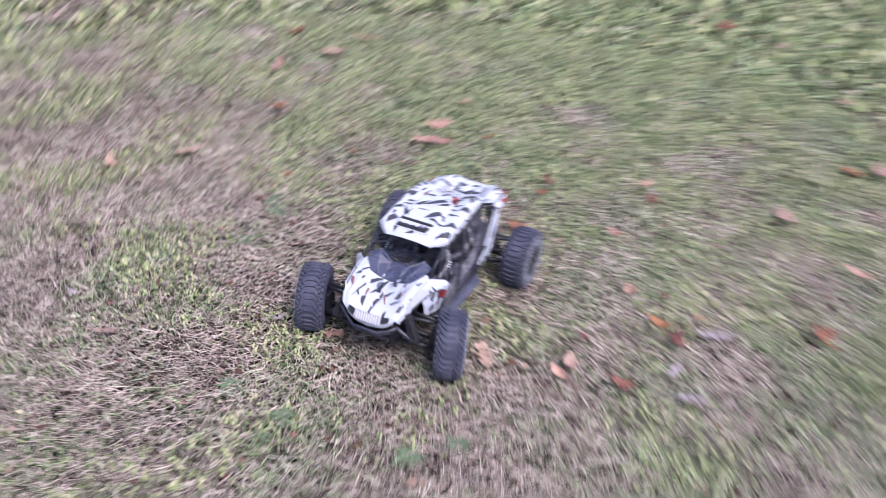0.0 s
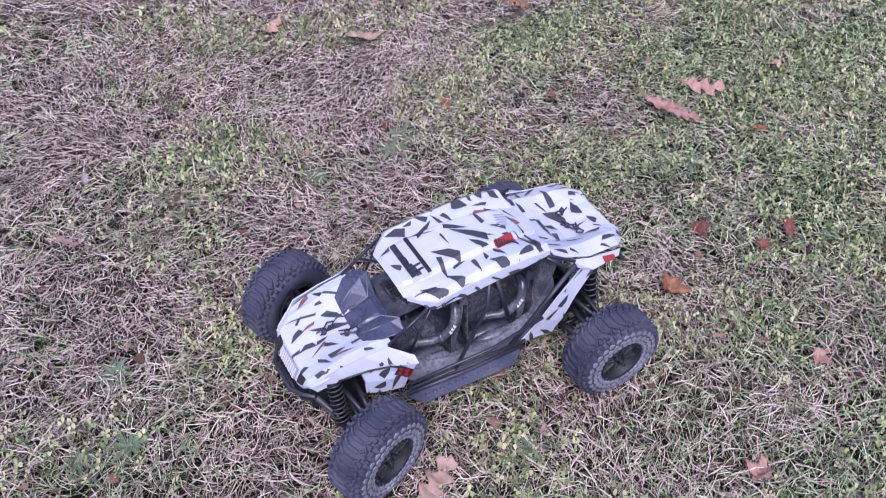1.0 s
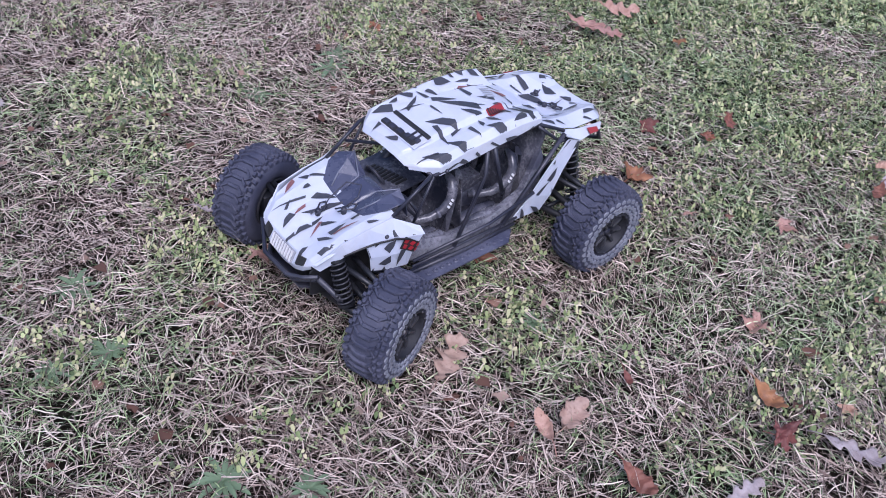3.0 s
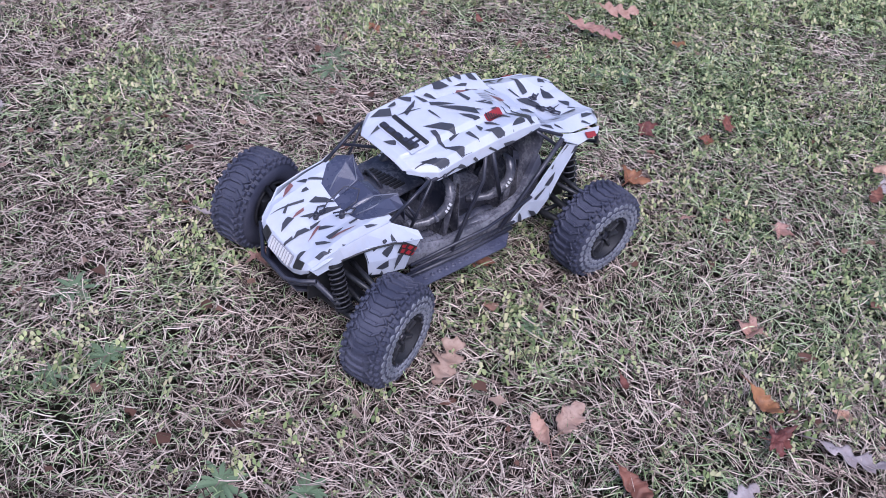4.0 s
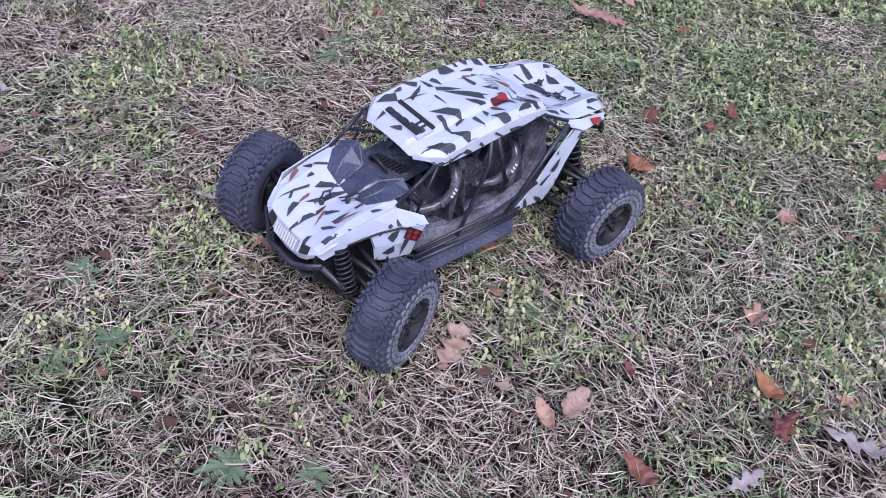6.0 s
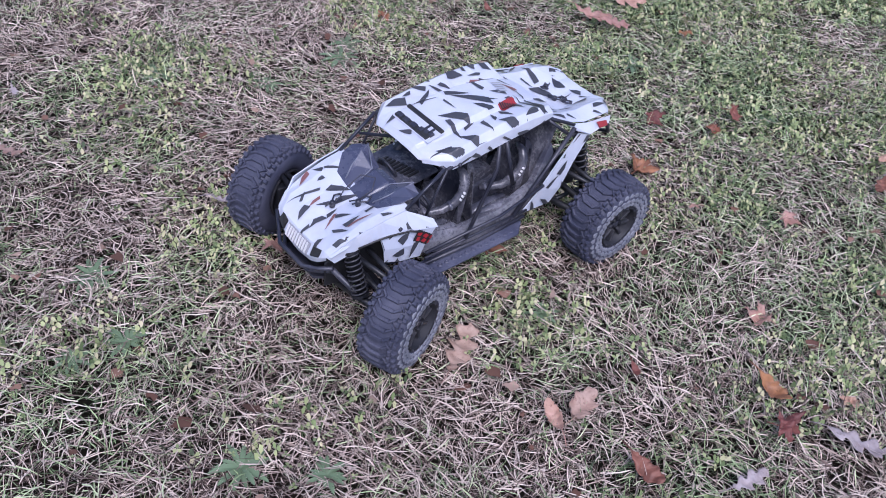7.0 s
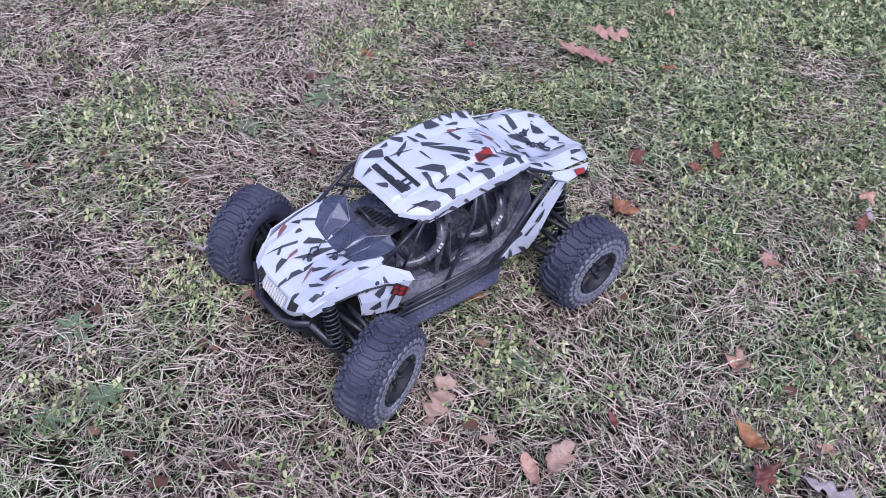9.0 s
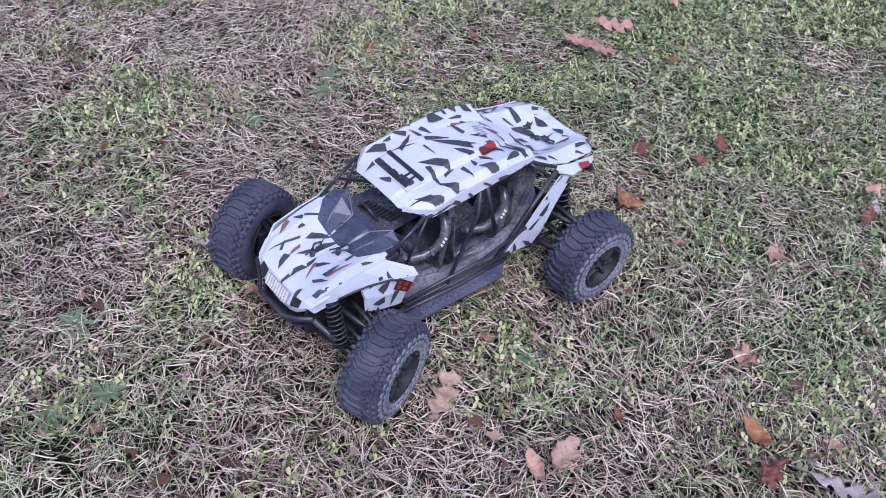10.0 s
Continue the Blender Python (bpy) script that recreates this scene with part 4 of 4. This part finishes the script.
def shards(panel_ob, rows, material, name, label="", lift=0.0013, square=False, side=0):
    """Thin printed patches laid on a panel: long slivers with one slanted end and one point."""
    me = panel_ob.data
    tree = BVHTree.FromPolygons([v.co + BODY for v in me.vertices], [tuple(p.vertices) for p in me.polygons])
    r = random.Random(len(rows))
    for cx, cy, ln, wd, turn in rows:
        bm = bmesh.new()
        a = radians(turn)
        ln, wd = (ln, wd) if square else (ln * 1.12, wd * 0.95)
        slant, tip, flip = (0, 0, 1) if square else (r.uniform(-0.5, 0.5), r.uniform(-0.5, 0.5), r.choice((1, -1)))
        knee = r.uniform(0.25, 0.6)
        cols = []
        for i in range(29):
            u = i / 28
            if square:
                lo, hi = -0.5, 0.5
            else:
                # upper edge bends at the knee, lower edge runs straight to the tip
                hi = 0.5 if u < knee else 0.5 + (tip - 0.5) * (u - knee) / (1 - knee)
                lo = -0.5 + (tip + 0.5) * u * u if u > 0.1 else -0.5
            col = []
            for j in range(10):
                v = lo + (hi - lo) * j / 9
                px = flip * ((u - 0.5) * ln + slant * wd * v * 1.6 * (1 - u))
                py = v * wd
                x, y = cx + px * math.cos(a) - py * math.sin(a), cy + px * math.sin(a) + py * math.cos(a)
                eye, way = (Vector((x, side * 0.5, y)), Vector((0, -side, 0))) if side else (Vector((x, y, 0.5)), Vector((0, 0, -1)))
                p = tree.ray_cast(eye, way)
                col.append(bm.verts.new(p[0] - BODY - way * lift) if p[0] is not None and abs(p[1].dot(way)) > 0.3 else None)
            cols.append(col)
        for p, q in zip(cols, cols[1:]):
            for j in range(9):
                f = (p[j], p[j + 1], q[j + 1], q[j])
                if None not in f:
                    bm.faces.new(f)
        loose = [v for v in bm.verts if not v.link_faces]
        bmesh.ops.delete(bm, geom=loose, context="VERTS")
        for f in bm.faces:
            f.normal_update()
            if f.normal.dot(Vector((0, side, 0)) if side else Vector((0, 0, 1))) < 0:
                f.normal_flip()
        if len(bm.faces):
            part(name, bm, material, panel_ob, label)
        else:
            bm.free()


def filler(n, x0, x1, w, rows, seed, mid=0.0, head=140):
    """More slivers of the same print where the listed ones leave room."""
    r = random.Random(seed)
    out = []
    for _ in range(n * 6):
        x, y, ln = r.uniform(x0, x1), mid + r.uniform(-w, w), r.uniform(0.014, 0.030)
        if all(math.hypot(x - q[0], y - q[1]) > 0.35 * (ln + q[2]) + 0.004 for q in rows + out):
            out.append((x, y, ln, r.uniform(0.003, 0.008), r.gauss(head, 35)))
        if len(out) == n:
            break
    return rows + out


shards(roof_ob, filler(26, -0.115, 0.030, 0.082, ROOF_FRONT + ROOF_REAR + [(0.066, 0.0, 0.07, 0, 0), (-0.072, 0.036, 0.03, 0, 0)], 3), SHARD, "camouflage_patch")
for flank in (1, -1):
    shards(roof_ob, filler(9, -0.11, 0.05, 0.006, [], 12, 0.233, 0), SHARD, "camouflage_patch", side=flank)
shards(boot_ob, filler(18, -0.285, -0.140, 0.08, BOOT, 4), SHARD, "camouflage_patch")
shards(hood_ob, filler(16, 0.160, 0.255, 0.085, HOOD, 5), SHARD, "camouflage_patch")
shards(roof_ob, [(-0.072, 0.036, 0.034, 0.0127, -169)], RED, "badge", "red badge", 0.0014, True)
shards(roof_ob, [(-0.081 - 0.0045 * k + 0.022, 0.036 + 0.001 * k, 0.0030, 0.0095, -169) for k in range(6)], INK, "badge_bar", "", 0.0019, True)
shards(roof_ob, RED_ROOF, DULL_RED, "red_print", "faded red print", 0.0012)
shards(roof_ob, [(-0.094 + 0.002 * k, -0.016 + 0.006 * k, 0.018, 0.0022, 0) for k in range(5)], LAMP, "grille_bar", "", 0.0014, True)
shards(hood_ob, RED_HOOD, DULL_RED, "red_print", "faded red print", 0.0012)
for ob in fenders:
    shards(ob, filler(20, 0.10, 0.25, 0.022, [], 6, 0.090, 170), SHARD, "camouflage_patch")
    shards(ob, filler(20, 0.10, 0.25, 0.022, [], 8, -0.090, 10), SHARD, "camouflage_patch")
for ob, s in sides:
    shards(ob, [(x, z, ln, 1.5 * wd, turn) for x, z, ln, wd, turn in filler(12, 0.140, 0.190, 0.028, [(0.126, 0.140, 0.03, 0, 0)], 9, 0.128, 120)], SHARD, "camouflage_patch", side=s)
    shards(ob, [(0.126, 0.140, 0.027, 0.019, 28)], INK, "badge", "black badge with red bars", 0.0020, True, s)
    shards(ob, [(0.117 + 0.0078 * k + 0.002 * row, 0.1405 + 0.0036 * k - 0.0082 * row, 0.0056, 0.0062, 28 + 12 * (k % 2)) for k in range(3) for row in (0, 1)], RED, "badge_bar", "red bar", 0.0028, True, s)
for ob, s in quarters:
    shards(ob, [(x, z, ln, 1.7 * wd, turn) for x, z, ln, wd, turn in filler(24, -0.200, -0.075, 0.062, [], 10, 0.145, 110)], SHARD, "camouflage_patch", side=s)

# ---- fallen leaves ----
def crumple(x, y, length, amount, seed):
    """Height of a dried leaf's folds at a point of its blade."""
    u, v = x / length, y / length
    return length * amount * (0.5 * noise.noise((u * 2.2 + seed, v * 2.2, 0.3)) + 0.30 * noise.noise((u * 6 + seed, v * 6, 1.7)) + 0.10 * noise.noise((u * 15 + seed, v * 15, 4.1)))


def lobed_mesh(bm, kind, length, curl, seed):
    """An oak or plain leaf: strips either side of the midrib."""
    r = random.Random(seed)
    n = 44
    lob = r.uniform(3.3, 4.3)
    ph = r.uniform(0, 0.6)
    rows = []
    for i in range(n + 1):
        u = i / n
        if kind == "oak":
            env = 0.25 * math.sin(math.pi * min(1.0, u * 1.01)) ** 0.6 * (0.6 + 0.75 * u) * (1.1 - 0.35 * u)
        else:
            env = 0.26 * math.sin(math.pi * u) ** 0.7
        row = []
        for side in (-1, 1):
            wv = 0.5 + 0.5 * math.cos(2 * math.pi * (u * lob + ph + 0.08 * side))
            cut = 1.0 - (0.74 if kind == "oak" else 0.22) * wv ** 1.5
            w = env * cut * length * r.uniform(0.82, 1.08) + 0.0008
            lean = 0.12 * length * (w / (0.3 * length))
            for k in ((1.0, 0.66, 0.33) if side < 0 else (0.33, 0.66, 1.0)):
                a = side * w * k
                x = (u - 0.5) * length + lean * k
                bend = curl * (0.55 * a * a / length * (4 if kind == "plain" else 2.2) + 0.35 * length * (2 * u - 1) ** 2)
                row.append((x, a * (1 - 0.12 * curl * k), bend + crumple(x, a, length, 0.16 if kind == "oak" else 0.28, seed)))
            if side < 0:
                row.append(((u - 0.5) * length, 0.0, 0.35 * curl * length * (2 * u - 1) ** 2 + crumple((u - 0.5) * length, 0, length, 0.16 if kind == "oak" else 0.28, seed)))
        rows.append([bm.verts.new(p) for p in row])
    for p, q in zip(rows, rows[1:]):
        for j in range(6):
            bm.faces.new((p[j], p[j + 1], q[j + 1], q[j]))


def palmate_mesh(bm, length, curl, seed):
    """A five-lobed leaf built in rings round the stalk's end, with pointed teeth."""
    r = random.Random(seed)
    lobes = [(c + r.uniform(-9, 9), h * r.uniform(0.72, 1.12)) for c, h in ((-112, 0.46), (-56, 0.84), (0, 1.0), (54, 0.86), (110, 0.48))]
    n, rings = 84, 6
    edge = []
    for i in range(n):
        th = -180 + 360 * i / n
        rad = 0.16
        for c, h in lobes:
            d = abs((th - c + 180) % 360 - 180)
            rad = max(rad, h * max(0.0, 1 - (d / 34) ** 0.85 * 0.62) if d < 40 else 0.0)
        tooth = 1 + 0.10 * math.sin(i * 1.9 + seed) + r.uniform(-0.05, 0.05)
        edge.append((radians(th), rad * tooth * 0.62 * length))
    c0 = bm.verts.new((-0.22 * length, 0, crumple(0, 0, length, 0.48, seed)))
    prev = None
    for k in range(1, rings + 1):
        f = k / rings
        ring = []
        for th, rad in edge:
            x, y = rad * f * math.cos(th) - 0.22 * length, rad * f * math.sin(th)
            ring.append(bm.verts.new((x, y, crumple(x, y, length, 0.48, seed) + curl * 0.5 * (x * x + y * y) / length)))
        for i in range(n):
            j = (i + 1) % n
            if prev is None:
                bm.faces.new((c0, ring[i], ring[j]))
            else:
                bm.faces.new((prev[i], ring[i], ring[j], prev[j]))
        prev = ring


def leaf(name, kind, x, y, length, turn, material, curl, label, tilt=0.0):
    z = 0.036 if x < -0.7 else 0.029 if x < -0.4 else 0.025
    seed = int(abs(x * 991 + y * 677) * 10) % 9973
    t = thing(name, label, "leaf", "fallen leaves", at=pose(x, y, z, tilt, tilt * 0.6, turn))
    bm = bmesh.new()
    if kind == "maple":
        palmate_mesh(bm, length * 1.25, curl, seed)
    else:
        lobed_mesh(bm, kind, length, curl, seed)
    b = part("blade", bm, material, t, "", True)
    s = b.modifiers.new("thickness", "SOLIDIFY")
    s.thickness = 0.0005
    c = curl * 0.35 * length
    x0 = -0.28 * length if kind == "maple" else -0.5 * length
    z0 = crumple(x0, 0, length * (1.25 if kind == "maple" else 1.0), 0.16 if kind == "oak" else 0.28, seed) + (0 if kind == "maple" else c)
    tube("stalk", [(x0 - 0.020, 0.004, z0 - 0.006), (x0 - 0.008, 0.001, z0 - 0.001), (x0 + 0.004, 0, z0 + 0.0006)], [0.0008, 0.0009, 0.0007], material, t, "", 5)


TAN_OAK = "dry tan lobed oak leaf lying on the grass"
for x, y, ln, turn, curl in ((0.138, 0.222, 0.102, 212, 0.22), (-0.895, -0.398, 0.118, 160, 0.3), (-0.766, -0.381, 0.092, 134, 0.4), (-0.784, -0.328, 0.080, 150, 0.2), (0.479, -0.516, 0.060, 120, 0.3)):
    leaf("oak_leaf", "oak", x, y, ln, turn, OAK_TAN if x > 0 else PINK, curl, TAN_OAK, 0 if x > 0 else 17)
leaf("oak_leaf", "plain", 0.080, 0.392, 0.074, 200, OAK_TAN, 1.0, "curled tan dry leaf folded over on the grass", 22)
leaf("oak_leaf", "plain", 0.112, 0.385, 0.048, 254, PINK, 1.1, "curled tan dry leaf folded over on the grass", -20)
for x, y, ln, turn, curl in ((-0.207, 0.651, 0.092, 119, 0.25), (-0.027, 0.600, 0.062, 170, 0.3), (-0.816, 0.346, 0.045, 30, 0.3), (0.406, -0.677, 0.035, 80, 0.3), (0.252, -0.230, 0.035, 150, 0.8), (0.050, 0.650, 0.075, 120, 0.4)):
    leaf("oak_leaf", "oak", x, y, ln, turn, OAK_PALE, curl, "pale greyish dry oak leaf turned underside up")
for x, y, ln, turn, curl in ((-0.185, 0.524, 0.058, 94, 0.9), (-0.435, 0.064, 0.058, 200, 0.9), (-0.649, 0.061, 0.030, 40, 0.8), (-0.348, -0.603, 0.035, 70, 0.8), (-0.900, -0.212, 0.03, 20, 0.5), (-0.038, 0.081, 0.055, 130, 0.6)):
    leaf("leaf", "plain" if x == -0.185 else "maple", x, y, ln, turn, OAK_ORANGE, curl, "curled orange-brown autumn leaf on the grass", 14)
for x, y, ln, turn, curl in ((-0.147, 0.585, 0.048, 130, 0.9), (0.071, 0.509, 0.055, 94, 0.6), (-0.574, -0.018, 0.052, 90, 0.9), (-0.726, 0.058, 0.045, 134, 0.9), (-0.572, -0.518, 0.03, 70, 0.6), (-0.045, 0.389, 0.022, 70, 0.6), (-0.775, 0.356, 0.05, 20, 0.6)):
    leaf("leaf", "maple" if curl > 0.8 else "plain", x, y, ln, turn, OAK_RED, curl, "curled dark red-brown dry leaf on the grass", 12)
for x, y, ln, turn, curl in ((-0.295, 0.421, 0.052, 300, 0.4), (-0.539, 0.315, 0.040, 100, 0.6), (0.239, -0.089, 0.055, 80, 0.5), (-1.132, -0.394, 0.035, 60, 0.4), (-0.419, 0.197, 0.022, 0, 0.5), (-0.869, 0.316, 0.045, 70, 0.5), (-0.262, 0.604, 0.034, 10, 0.6)):
    leaf("maple_leaf", "maple", x, y, ln, turn, PINK, curl, "pinkish tan five-lobed leaf flat on the grass")
for k, (x, y) in enumerate(((-0.944, -2.093), (-1.401, -1.265), (-1.278, -1.020), (-1.018, -1.099), (-0.721, -0.897), (-0.307, -0.924), (-0.130, -1.061), (-2.645, 0.221), (-2.498, 0.480), (-1.973, 0.803), (-1.337, 0.855), (-1.374, 0.947), (-0.687, 0.929), (-0.348, 0.885), (-0.885, 0.722), (-1.488, -0.990))):
    leaf("oak_leaf", ("oak", "maple", "plain")[k % 3], x, y, 0.075 + 0.01 * (k % 4), 67 * k, (PINK, OAK_ORANGE, OAK_TAN)[k % 3], 0.4, "fallen brown autumn leaf on the lawn")


# ---- broad-leaved weeds ----
def weed(x, y, size, seed, label):
    r = random.Random(seed)
    t = thing("weed", label, "weed", "weeds in the lawn", at=pose(x, y, 0.004, 0, 0, r.uniform(0, 360)))
    n = r.randint(9, 14)
    for k in range(n):
        a = 2 * math.pi * k / n + r.uniform(-0.25, 0.25)
        ln, up = size * r.uniform(0.6, 1.0), r.uniform(0.15, 0.55)
        bm = bmesh.new()
        rows = []
        for i in range(12):
            u = i / 11
            w = ln * 0.115 * math.sin(math.pi * min(1, 0.10 + 0.90 * u ** 1.3)) ** 0.8 * (1 - 0.35 * (i % 2)) + 0.0006
            d = ln * u
            z = 0.006 + d * up - 0.9 * up * d * u * 0.8
            rows.append([bm.verts.new((math.cos(a) * d - math.sin(a) * v, math.sin(a) * d + math.cos(a) * v, z + abs(v) * 0.5)) for v in (-w, 0, w)])
        for p, q in zip(rows, rows[1:]):
            for j in range(2):
                bm.faces.new((p[j], p[j + 1], q[j + 1], q[j]))
        part("leaf_blade", bm, WEED, t, "", True)


for k, (x, y, sz) in enumerate(((0.485, -0.188, 0.05), (0.572, -0.055, 0.035), (0.163, -0.623, 0.05), (-0.176, -0.521, 0.06), (-0.711, -0.204, 0.055), (-0.001, -0.505, 0.04), (0.500, -0.046, 0.045), (-0.808, 0.085, 0.03), (0.399, 0.280, 0.035), (0.478, 0.212, 0.05), (-0.535, 0.513, 0.05), (-0.219, -0.557, 0.05), (-0.022, 0.228, 0.035), (-0.670, -0.244, 0.04))):
    weed(x, y, sz * 0.85, k + 5, "low green broad-leaved weed rosette growing in the lawn")
